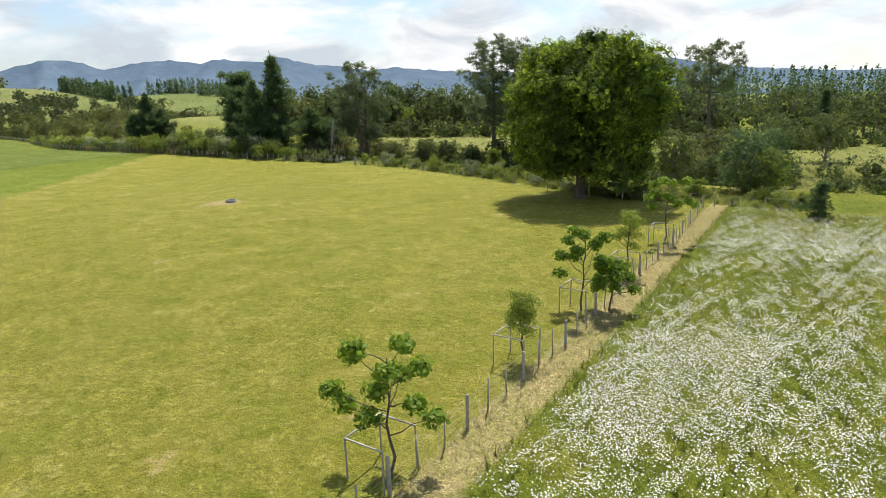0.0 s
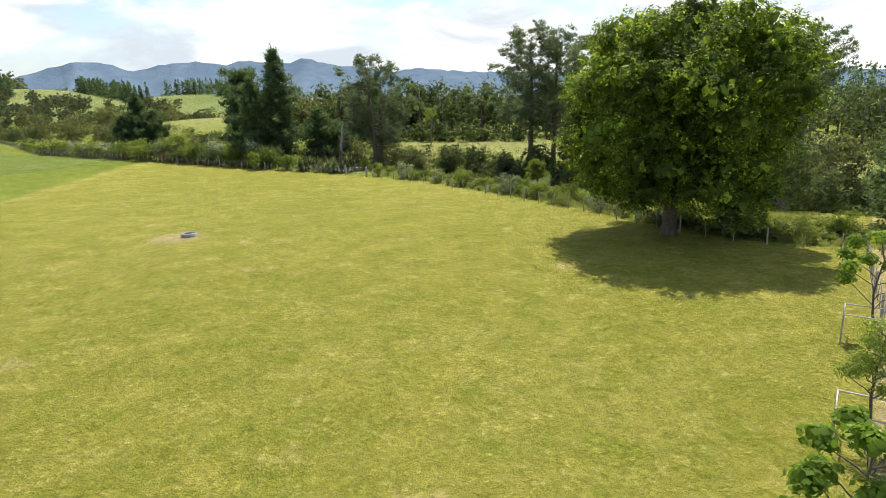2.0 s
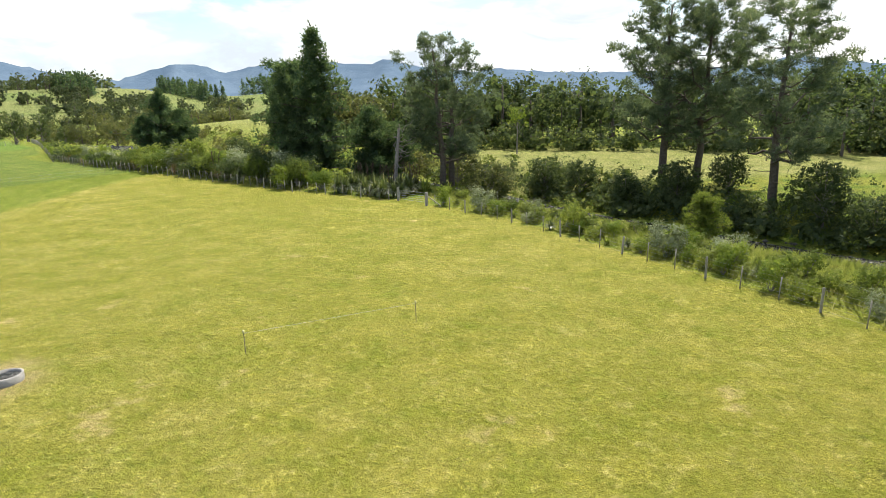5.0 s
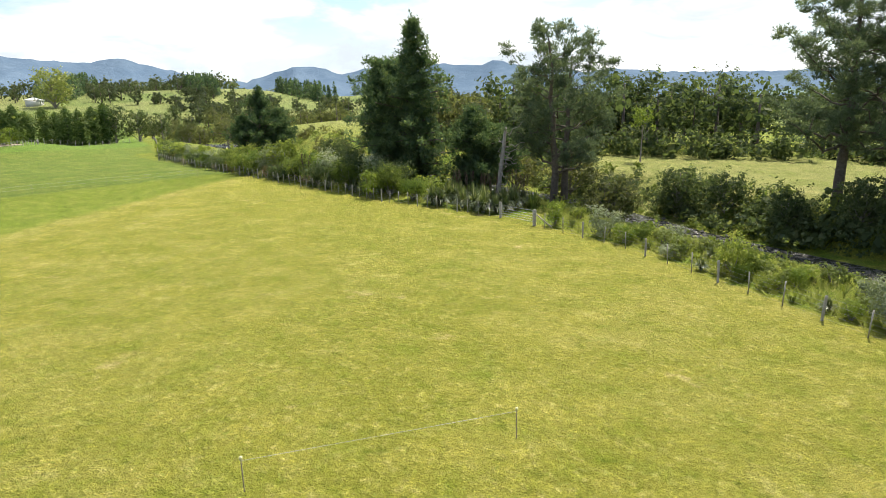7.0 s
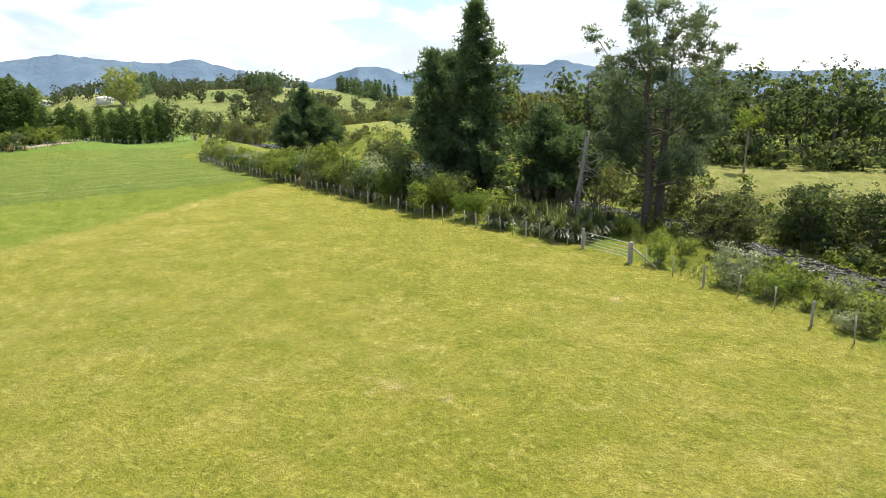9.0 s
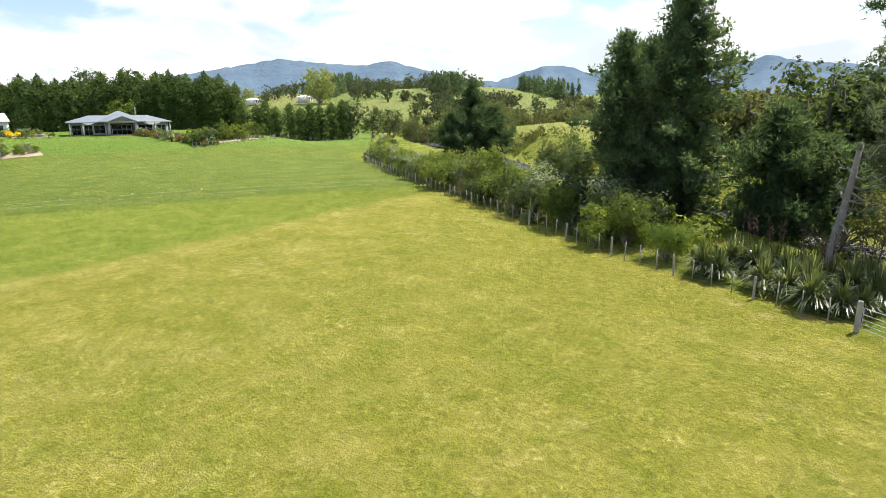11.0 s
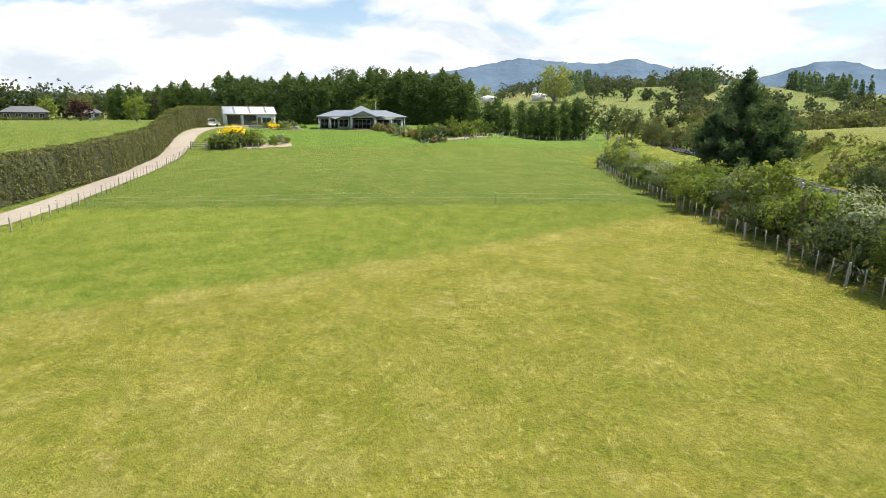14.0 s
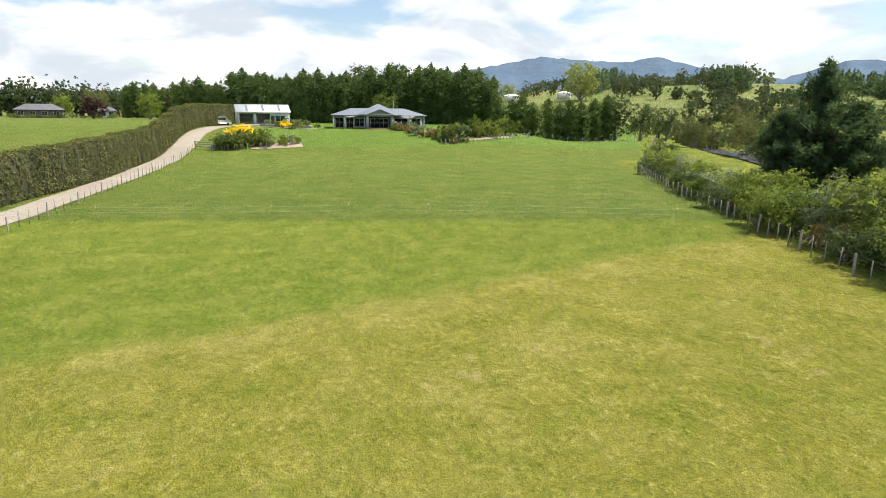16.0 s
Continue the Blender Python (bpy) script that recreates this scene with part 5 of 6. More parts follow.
# ---- planting along the stream fence ----
B_green = [bush_mesh("green a", 81, M_shrub, 2.4, 1.6, 2300, 0.155), bush_mesh("green b", 82, M_shrub, 2.8, 1.5, 2300, 0.155)]
B_lime = [bush_mesh("lime a", 83, M_lime, 2.4, 1.6, 2300, 0.155), bush_mesh("lime b", 84, M_lime, 3.4, 1.4, 2300, 0.155)]
B_silver = bush_mesh("silver", 85, M_silver, 3.0, 1.8, 2300, 0.155)
B_dark = bush_mesh("dark", 86, M_native, 2.6, 1.8, 2300, 0.155)
B_sedge = flax_mesh("sedge", 87, M_shrub, 1.0, 90)
F_green = flax_mesh("flax", 88, M_flax, 2.0, 230, 0.95)
F_stalk = flower_stalks("flax flowers", 90)
B_weed = [bush_mesh("weed a", 99, M_paleshrub, 1.3, 0.8, 480, 0.16, 6), bush_mesh("weed b", 100, M_paleshrub, 1.6, 0.7, 480, 0.16, 6)]
F_red = flax_mesh("bronze flax", 89, M_redflax, 1.9, 170, 0.95)
# coarser ones for the garden a long way off
D_green = [bush_mesh("far green a", 93, M_shrub, 2.4, 1.6, 300, 0.42, 4), bush_mesh("far green b", 94, M_shrub, 2.8, 1.5, 300, 0.42, 4)]
D_lime = [bush_mesh("far lime a", 95, M_lime, 2.4, 1.6, 300, 0.42, 4), bush_mesh("far lime b", 96, M_lime, 3.4, 1.4, 300, 0.42, 4)]
D_silver = bush_mesh("far silver", 97, M_silver, 3.0, 1.8, 300, 0.42, 4)
D_dark = bush_mesh("far dark", 98, M_native, 2.6, 1.8, 300, 0.42, 4)
B_dome = bush_mesh("dome", 101, M_lime, 2.3, 1.6, 8400, 0.085, 16)
B_tall = bush_mesh("tall dome", 102, M_shrub, 3.3, 1.5, 8400, 0.09, 16)
B_grey = bush_mesh("grey dome", 103, M_silver, 3.0, 1.8, 8000, 0.095, 16)
r8 = random.Random(8)
G = "planting along the stream fence"


BACK = ([], [], [])
# the shrubs and flaxes that stand out along the fence
plant_bush("shrub", B_grey, -52.9, 119.8, "large domed silvery grey shrub behind the stream fence", group=G, s=1.35, sz=1.3)
plant_bush("shrub", B_tall, -48.3, 117.9, "broad dark green shrub behind the stream fence", group=G, turn=40, s=1.55, sz=0.95)
plant_bush("shrub", B_tall, -37.3, 111.6, "tall bright yellow-green shrub behind the stream fence", group=G, turn=80, s=1.2, sz=1.15)
plant_bush("shrub", B_dark, -40.6, 113.2, "dark green shrub behind the stream fence", group=G, turn=20, s=1.1)
plant_bush("shrub", B_lime[0], -57.2, 121.6, "round bright yellow-green shrub behind the stream fence", group=G, turn=10, s=1.1)
plant_flax(F_red, -51.4, 118.2, "bronze flax with pale arching blades behind the fence", 30, 1.05)
plant_flax(F_red, -57.2, 120.2, "bronze flax with pale arching blades behind the fence", 130, 0.9)
plant_flax(F_red, -44.2, 114.3, "big bronze flax with tall flower stalks behind the fence", 70, 1.1, stalks=F_stalk)
plant_flax(F_green, -42.6, 113.2, "green flax with arching blades behind the fence", 210, 0.95)
plant_flax(F_green, -34.4, 109.6, "dark green flax with arching blades behind the fence", 10, 0.95)
plant_flax(F_green, -35.9, 110.3, "dark green flax with arching blades behind the fence", 100, 0.9)
CHOSEN = ((-52.9, 119.8, 2.0), (-48.3, 117.9, 2.2), (-37.3, 111.6, 1.6), (-40.6, 113.2, 1.4), (-57.2, 121.6, 1.5), (-51.4, 118.2, 1.0), (-57.2, 120.2, 1.0), (-44.2, 114.3, 1.8), (-34.4, 109.6, 1.3), (-35.9, 110.3, 1.2), (-31.3, 109.6, 1.8), (-27.9, 107.9, 2.0))
for i, (x, y, a) in enumerate(along(FENCE, 1.5)):
    nx, ny = math.cos(radians(a - 90)), math.sin(radians(a - 90))
    if at_gate(x, y) or (-13 < x < -8.5):
        continue
    west = x < -30
    for o, big in ((r8.uniform(1.0, 1.7), False), (r8.uniform(2.8, 4.2), True), (r8.uniform(5.0, 7.5), True)):
        if o > 4.5 and (x > -30 or x < -68):
            continue
        px, py = x + nx * o + r8.uniform(-0.5, 0.5), y + ny * o + r8.uniform(-0.5, 0.5)
        k = r8.random()
        t = r8.uniform(0, 360)
        if any(math.hypot(px - cx, py - cy) < far for cx, cy, far in CHOSEN):
            continue
        if o > 4.5:
            BACK[r8.randrange(3)].append((px, py, r8.uniform(1.8, 3.2), r8.uniform(1.2, 1.9)))
            continue
        if -30 < x < -18:
            if o < 4.5:
                plant_flax(F_green, px, py, "dark green flax with tall arching blades behind the fence", t, r8.uniform(0.95, 1.2))
                plant_flax(F_green, px + r8.uniform(-0.8, 0.8), py + r8.uniform(0.3, 1.2), "dark green flax with tall arching blades behind the fence", t + 90, r8.uniform(0.85, 1.1))
                if big:
                    plant_flax(F_green, px + nx * 1.6, py + ny * 1.6, "dark green flax with tall brown flower stalks behind the fence", t + 40, r8.uniform(0.85, 1.05), stalks=F_stalk)
            continue
        if west:
            s = r8.uniform(0.8, 1.35) * (1.3 if big else 0.85) * (0.72 if x < -62 else 1)
            if k < (0.10 if big else 0.5):
                plant_flax(F_red if r8.random() < 0.45 else F_green, px, py, "arching flax among shrubs behind the fence", t, s * 1.05)
            elif k < (0.40 if big else 0.6):
                plant_bush("shrub", B_green[i % 2], px, py, "dense mid-green shrub behind the stream fence", group=G, turn=t, s=s)
            elif k < (0.62 if big else 0.75):
                plant_bush("shrub", B_lime[i % 2], px, py, "bright yellow-green shrub behind the stream fence", group=G, turn=t, s=s)
            elif k < 0.80:
                plant_bush("shrub", B_silver, px, py, "silvery grey-green shrub behind the stream fence", group=G, turn=t, s=s)
            else:
                plant_bush("shrub", B_dark, px, py, "dark green shrub behind the stream fence", group=G, turn=t, s=s)
        else:
            s = r8.uniform(0.28, 0.62) * (1.25 if big else 1)
            for _ in range(1):
                qx, qy = x + nx * r8.uniform(0.9, 6.0) + r8.uniform(-0.7, 0.7), y + ny * r8.uniform(0.9, 6.0) + r8.uniform(-0.7, 0.7)
                plant_bush("weed", B_weed[i % 2], qx, qy, "leggy pale green weed in the rank growth behind the fence", "weed", "weeds along the stream fence", r8.uniform(0, 360), r8.uniform(0.5, 1.1))
            if k < 0.25:
                plant_flax(B_sedge, px, py, "tussock of light green sedge behind the fence", t, r8.uniform(0.5, 0.9), name="sedge", group="sedge along the stream fence")
            elif k < 0.36:
                plant_flax(F_green, px, py, "young flax behind the fence", t, s)
            elif k < 0.62:
                plant_bush("shrub", B_green[i % 2], px, py, "low mid-green shrub behind the stream fence", group=G, turn=t, s=s)
            elif k < 0.86:
                plant_bush("shrub", B_lime[i % 2], px, py, "low bright green shrub behind the stream fence", group=G, turn=t, s=s)
            else:
                plant_bush("shrub", B_silver, px, py, "low silvery shrub behind the stream fence", group=G, turn=t, s=s)
for i, (x, y, a) in enumerate(along(np.array([(-85, 133), (-95, 143), (-112, 160), (-143, 190)], float), 1.6)):
    for o in (1.4, 3.0) if x > -104 else (1.4,):
        nx, ny = math.cos(radians(a - 90)), math.sin(radians(a - 90))
        h = r8.uniform(1.4, 2.8) if x > -106 else r8.uniform(0.4, 0.8)
        BACK[r8.randrange(3)].append((x + nx * o + r8.uniform(-0.6, 0.6), y + ny * o, h, h * 0.65))
for spots, mat, lab in zip(BACK, (M_shrub, M_lime, M_native), ("mid-green shrubs massed along the stream", "bright green shrubs massed along the stream", "dark green shrubs massed along the stream")):
    thicket("shrubbery", lab, spots, mat, 0.28, 420)
plant_bush("shrub", B_tall, -31.3, 109.6, "tall domed bright green shrub behind the fence", group=G, s=1.1, sz=1.2)
plant_bush("shrub", B_dome, -28.1, 107.9, "dense round bright green shrub behind the fence", group=G, s=1.0)
plant_bush("shrub", conifer_mesh("green cone", 92, M_shrub, 3.6, 1.5, 0.1, 12, 7, 0.28, 26, 0.6, 0.3, 0.0, 0.2), 7.9, 88.0, "conical mid-green shrub on the stream bank", group=G)
plant_bush("shrub", B_silver, -8.7, 97.5, "pale flowering shrub beside the gate", group=G, s=0.8)
plant_bush("shrub", B_green[0], -1.0, 89.0, "round glossy dark green shrub behind the fence", group=G, s=0.8, sz=1.0)
plant_bush("shrub", B_silver, 4.4, 81.8, "open greyish green shrub leaning over the fence", group=G, turn=30, s=0.75, sz=0.8)
plant_bush("shrub", B_lime[0], 7.2, 78.9, "yellowish green shrub behind the fence", group=G, turn=70, s=0.62, sz=0.75)
plant_bush("shrub", B_lime[1], 2.9, 82.6, "low shrub with cream flowers behind the fence", group=G, turn=10, s=0.4, sz=0.28)


plant_flax(B_sedge, -15.9, 107.4, "broad tussock of long arching grass behind the gate", 20, 2.1, name="sedge", group="sedge along the stream fence")
plant_flax(B_sedge, -13.2, 106.6, "broad tussock of long arching grass behind the gate", 140, 1.5, name="sedge", group="sedge along the stream fence")


# ---- buildings ----
M_roof = surface("blue-grey steel roof", (0.20, 0.225, 0.265), (0.25, 0.275, 0.31), 1.2, 0.45, 0.0, 0.15, 0.01, 30)
M_white = surface("white painted wall", (0.66, 0.66, 0.65), (0.75, 0.75, 0.74), 0.8, 0.75, 0, 0.1, 0.004, 25)
# walls stand under the verandah; that shade is mixed into this grey
M_housewall = surface("grey house wall, shade in colour", (0.40, 0.42, 0.45), (0.48, 0.50, 0.53), 0.8, 0.8, 0, 0.1, 0.004, 25)
M_shedroof = surface("white steel roof", (0.72, 0.74, 0.76), (0.80, 0.81, 0.82), 0.8, 0.4, 0, 0.1, 0.01, 20)
M_darkroof = surface("dark tile roof", (0.13, 0.13, 0.14), (0.19, 0.19, 0.20), 1.2, 0.7, 0, 0.3, 0.02, 20)
M_brick = surface("grey-brown brick wall", (0.16, 0.13, 0.11), (0.23, 0.19, 0.16), 0.8, 0.85, 0, 0.2, 0.01, 12)
M_glass = surface("dark window glass", (0.015, 0.018, 0.022), (0.025, 0.03, 0.035), 1, 0.06, 0, 0.02, 0.001, 5, spec=0.7)
M_shade = surface("dark grey for door and porch shade", (0.09, 0.09, 0.09), (0.13, 0.12, 0.12), 1, 0.8)
M_frame = surface("white window frame", (0.7, 0.7, 0.7), (0.78, 0.78, 0.78), 2, 0.5)
M_timber = surface("brown deck timber", (0.20, 0.13, 0.08), (0.28, 0.19, 0.12), 3, 0.8)
M_van = surface("white van paint", (0.72, 0.73, 0.74), (0.78, 0.78, 0.79), 1, 0.25, 0, 0.02, 0.001, 4, spec=0.5)
M_tyre = surface("black rubber", (0.02, 0.02, 0.02), (0.035, 0.035, 0.035), 5, 0.8)
M_red = surface("red tail lamp", (0.5, 0.04, 0.03), (0.55, 0.06, 0.04), 5, 0.3)


def hip(S, x0, y0, x1, y1, z, rx0, rx1, ry0, ry1, top, lip=0.18):
    """A hipped roof over the rectangle, its ridge from (rx0, ry0) to (rx1, ry1), with a fascia."""
    v = [(x0, y0, z), (x1, y0, z), (x1, y1, z), (x0, y1, z), (rx0, ry0, top), (rx1, ry1, top)]
    along_x = abs(rx1 - rx0) >= abs(ry1 - ry0)
    n = S.n
    if along_x:
        S.poly(v, [(0, 1, 5, 4), (2, 3, 4, 5)])
        S.f[3].append(np.array([(1, 2, 5), (3, 0, 4)], np.int32) + n)
    else:
        S.poly(v, [(1, 2, 5, 4), (3, 0, 4, 5)])
        S.f[3].append(np.array([(0, 1, 4), (2, 3, 5)], np.int32) + n)
    S.box(x0, y0, z - lip, x1, y1, z)


def window(root, x, y, w, h, z, panes=2):
    f = part("window_frame", Shape().box(x - w / 2 - 0.06, y - 0.06, z - 0.06, x + w / 2 + 0.06, y + 0.03, z + h + 0.06).mesh("window_frame", M_frame), root)
    for i in range(panes):
        a = x - w / 2 + w * i / panes + 0.03
        part("pane", Shape().box(a, y - 0.075, z + 0.03, a + w / panes - 0.06, y - 0.062, z + h - 0.03).mesh("pane", M_glass), f)


def farmhouse():
    x, y = -147.8, 121.2
    z = gz(x, y) - 0.05
    root = thing("house", x, y, z, "single-storey white house with blue-grey hipped steel roof and verandah", "house", turn=75.9)
    W = Shape()
    for a in ((-9.0, 2.2, -2.6, 9.5), (2.8, 1.2, 9.0, 9.5), (-2.6, 1.6, 2.8, 9.5)):
        W.box(a[0], a[1], -0.5, a[2], a[3], 2.55)
    part("wall", W.mesh("wall", M_housewall), root)
    R = Shape()
    hip(R, -9.7, -0.3, 9.7, 10.2, 2.72, -5.6, 5.6, 5.0, 5.0, 4.05)
    part("roof", R.mesh("roof", M_roof), root)
    C = Shape()
    hip(C, -4.3, -1.3, 4.5, 10.0, 2.86, 0.1, 0.1, 2.2, 7.0, 4.95)
    part("roof", C.mesh("roof", M_roof), root, "raised central hipped roof")
    G2 = Shape().poly([(-3.0, -1.9, 2.70), (0.1, -1.9, 3.95), (3.2, -1.9, 2.70), (-3.0, 2.4, 2.70), (0.1, 2.4, 3.95), (3.2, 2.4, 2.70), (-3.0, -1.9, 2.58), (0.1, -1.9, 3.83), (3.2, -1.9, 2.58)], [(0, 1, 4, 3), (1, 2, 5, 4), (0, 6, 7, 1), (1, 7, 8, 2)])
    part("porch_roof", G2.mesh("porch_roof", M_roof), root)
    G3 = Shape().poly([(-2.6, -1.1, 2.45), (2.8, -1.1, 2.45), (2.8, -1.1, 2.78), (0.1, -1.1, 3.80), (-2.6, -1.1, 2.78), (-2.6, -1.0, 2.45), (2.8, -1.0, 2.45)], [(0, 1, 2, 4), (0, 5, 6, 1)])
    G3.f[3].append(np.array([(4, 2, 3)], np.int32))
    part("porch_gable", G3.mesh("porch_gable", M_housewall), root)
    part("flue", Shape().tube([(3.4, 5, 3.2), (3.4, 5, 5.6), (3.4, 5, 5.75)], [0.13, 0.13, 0.18], 8).mesh("flue", M_wire, True), root, "steel chimney flue")
    for px in (-9.2, -6.9, -3.0, 6.3, 9.2):
        part("verandah_post", Shape().box(px - 0.09, -0.05, 0, px + 0.09, 0.13, 2.55).mesh("verandah_post", M_frame), root)
    for px in (-2.4, 2.6):
        part("porch_pier", Shape().box(px - 0.25, -1.08, 0, px + 0.25, -0.6, 2.55).mesh("porch_pier", M_housewall), root)
    # dark sheet over the back wall, its colour stands for the porch's shade
    part("porch_shade", Shape().box(-2.1, 1.5, 0.25, 2.3, 1.59, 2.5).mesh("porch_shade", M_shade), root)
    part("deck", Shape().box(-2.7, -1.9, -0.3, 2.9, 1.58, 0.12).box(-2.9, -2.2, -0.35, 3.1, -1.9, -0.05).mesh("deck", M_timber), root)
    for wx, w, h, zz, yy in ((-8.0, 1.6, 1.9, 0.2, 2.2), (-5.9, 1.4, 2.0, 0.1, 2.2), (-3.9, 2.0, 1.5, 0.5, 2.2), (0.1, 3.6, 1.9, 0.15, 1.5), (4.6, 2.6, 1.9, 0.15, 1.2), (7.7, 1.7, 1.5, 0.5, 1.2)):
        window(root, wx, yy, w, h, zz, 2 if w < 3 else 4)
    part("wall_panel", Shape().box(-9.0, 2.1, 0, -8.95, 2.19, 2.4).mesh("wall_panel", M_frame), root)


farmhouse()


def shed():
    x, y = -183, 103
    z = gz(x, y) - 0.02
    root = thing("shed", x, y, z, "white farm shed with white steel roof and open bays", "shed", turn=88)
    W = Shape()
    W.box(-6.2, 7.6, -0.3, 6.2, 7.8, 3.0).box(-6.2, 0.2, -0.3, -6.0, 7.6, 3.0).box(6.0, 0.2, -0.3, 6.2, 7.6, 3.0)
    W.box(-6.2, 0, -0.3, -5.6, 0.2, 3.0).box(-2.4, 0, -0.3, -1.7, 0.2, 3.0).box(1.5, 0, -0.3, 6.2, 0.2, 3.0).box(-5.6, 0, 2.55, 1.5, 0.2, 3.0)
    for s in (-6.2, 6.0):
        n = W.n
        W.poly([(s, 0, 3), (s + 0.2, 0, 3), (s, 7.8, 3), (s + 0.2, 7.8, 3), (s, 3.9, 4.6), (s + 0.2, 3.9, 4.6)], [(0, 1, 5, 4), (2, 4, 5, 3)])
        W.f[3].append(np.array([(0, 4, 2), (1, 3, 5)], np.int32) + n)
    part("wall", W.mesh("wall", M_white), root)
    R = Shape()
    for y0, y1, z0, z1 in ((-0.45, 3.95, 2.88, 4.72), (8.25, 3.95, 2.88, 4.72)):
        R.poly([(-6.5, y0, z0), (6.5, y0, z0), (6.5, y1, z1), (-6.5, y1, z1), (-6.5, y0, z0 - 0.06), (6.5, y0, z0 - 0.06), (6.5, y1, z1 - 0.06), (-6.5, y1, z1 - 0.06)], [(0, 1, 2, 3), (4, 7, 6, 5), (0, 4, 5, 1), (1, 5, 6, 2), (3, 2, 6, 7), (0, 3, 7, 4)])
    part("roof", R.mesh("roof", M_shedroof), root)
    for sx in (-3.8, 0.0, 3.9):
        part("skylight", Shape().poly([(sx - 0.28, 0.0, 3.09), (sx + 0.28, 0.0, 3.09), (sx + 0.28, 3.6, 4.595), (sx - 0.28, 3.6, 4.595)], [(0, 1, 2, 3)]).mesh("skylight", M_roof), root, "grey clear roof sheet")
    part("floor_slab", Shape().box(-6.1, 0.05, -0.2, 6.1, 7.7, 0.03).mesh("floor_slab", M_gravel), root)
    window(root, 4.0, 0.0, 2.2, 1.3, 0.7, 2)
    part("door", Shape().box(1.75, -0.05, 0, 2.55, 0.02, 2.05).mesh("door", M_shade), root)


shed()


def van():
    root = thing("van", -172.2, 92.2, gz(-172.2, 92.2), "white van parked at the end of the drive", "van", turn=120)
    B = Shape()
    prof = [(-2.3, 0.35), (-2.35, 1.0), (-2.2, 1.9), (1.0, 1.95), (1.7, 1.15), (2.3, 0.95), (2.35, 0.35)]
    n = len(prof)
    v = [(x, s * (0.85 - (0.08 if z > 1.5 else 0)), z) for s in (-1, 1) for x, z in prof]
    B.poly(v, [(i, i + 1, n + i + 1, n + i) for i in range(n - 1)] + [(n - 1, 0, n, 2 * n - 1)])
    for s in (0, n):
        B.f[4].append(np.array([(s, s + 1, s + 5, s + 6), (s + 1, s + 2, s + 3, s + 4)], np.int32))
        B.f[3].append(np.array([(s + 1, s + 4, s + 5)], np.int32))
    part("body", B.mesh("body", M_van), root)
    for s in (-1, 1):
        part("side_window", Shape().box(-1.9, s * 0.83 - 0.02, 1.2, 1.0, s * 0.83 + 0.02, 1.7).mesh("side_window", M_glass), root)
        for wx in (-1.45, 1.45):
            w = Shape().tube([(wx, s * 0.62, 0.32), (wx, s * 0.88, 0.32)], 0.32, 14)
            part("wheel", w.mesh("wheel", M_tyre), root)
        part("tail_lamp", Shape().box(-2.36, s * 0.7 - 0.07, 0.85, -2.3, s * 0.7 + 0.07, 1.2).mesh("tail_lamp", M_red), root)
    part("rear_window", Shape().box(-2.34, -0.65, 1.2, -2.25, 0.65, 1.7).mesh("rear_window", M_glass), root)


van()


def far_house(name, x, y, turn, w, d, h, roof, label, roofmat, wallmat=M_white):
    root = thing(name, x, y, gz(x, y), label, "house", turn=turn)
    part("wall", Shape().box(-w / 2, 0, -0.6, w / 2, d, h).mesh("wall", wallmat), root)
    R = Shape()
    hip(R, -w / 2 - 0.5, -0.5, w / 2 + 0.5, d + 0.5, h + 0.15, -w / 2 + d / 3, w / 2 - d / 3, d / 2, d / 2, h + roof)
    part("roof", R.mesh("roof", roofmat), root)
    n = max(2, int(w / 3.2))
    for i in range(n):
        window(root, -w / 2 + w * (i + 0.5) / n, 0, 1.5, 1.3, 0.8)


far_house("house", -264, 42.5, 95, 13, 8, 2.5, 2.0, "low neighbouring house with a dark tile roof", M_darkroof, M_brick)
far_house("cottage", -259, 62.5, 95, 5, 4, 2.4, 1.4, "small white outbuilding with a dark roof", M_darkroof)
far_house("barn", -299, 276, 130, 9, 6, 2.6, 1.3, "white barn on the far slope", M_shedroof)
far_house("house", -330, 262, 130, 11, 6, 2.2, 1.3, "white house on the far slope among trees", M_shedroof)

# ---- garden round the house ----
M_mulch = surface("pinkish tan mulch", (0.33, 0.26, 0.19), (0.45, 0.37, 0.28), 0.6, 0.95, 0, 0.5, 0.03, 5, True)
tagged(ribbon("pavement", np.array([(-134.5, 94.5), (-134.0, 98.5), (-133.6, 102.8)], float), 4.4, lambda x, y: height(x, y) + 0.06, M_mulch, 1.0, 0.2), "stony mulched garden bed beside the lawn", "garden bed", kind="structure")
tagged(ribbon("pavement", np.array([(-168, 96.5), (-159, 99.5), (-153, 103.5), (-150.5, 109)], float), 1.6, lambda x, y: height(x, y) + 0.07, M_gravel, 1.0, 0.05), "pale garden path curving up to the house", "path", kind="structure")
tagged(ribbon("pavement", np.array([(-137.5, 126.5), (-131.5, 128.2), (-128.2, 133), (-130.5, 142)], float), 1.7, lambda x, y: height(x, y) + 0.06, M_mulch, 1.0, 0.25), "mulched strip under young shrubs beside the lawn", "garden bed", kind="structure")


def timber_edging():
    r = random.Random(14)
    root = thing("retaining_wall", 0, 0, 0, "low weathered timber edging along the garden path", "edging")
    for x, y, a in along(np.array([(-163, 100), (-156, 103.6), (-152.6, 108.5)], float), 1.2):
        part("board", Shape().box(-0.6, -0.04, -0.1, 0.58, 0.04, 0.55).mesh("board", M_post), root, "", pose(x, y, gz(x, y), 0, 0, a))


timber_edging()


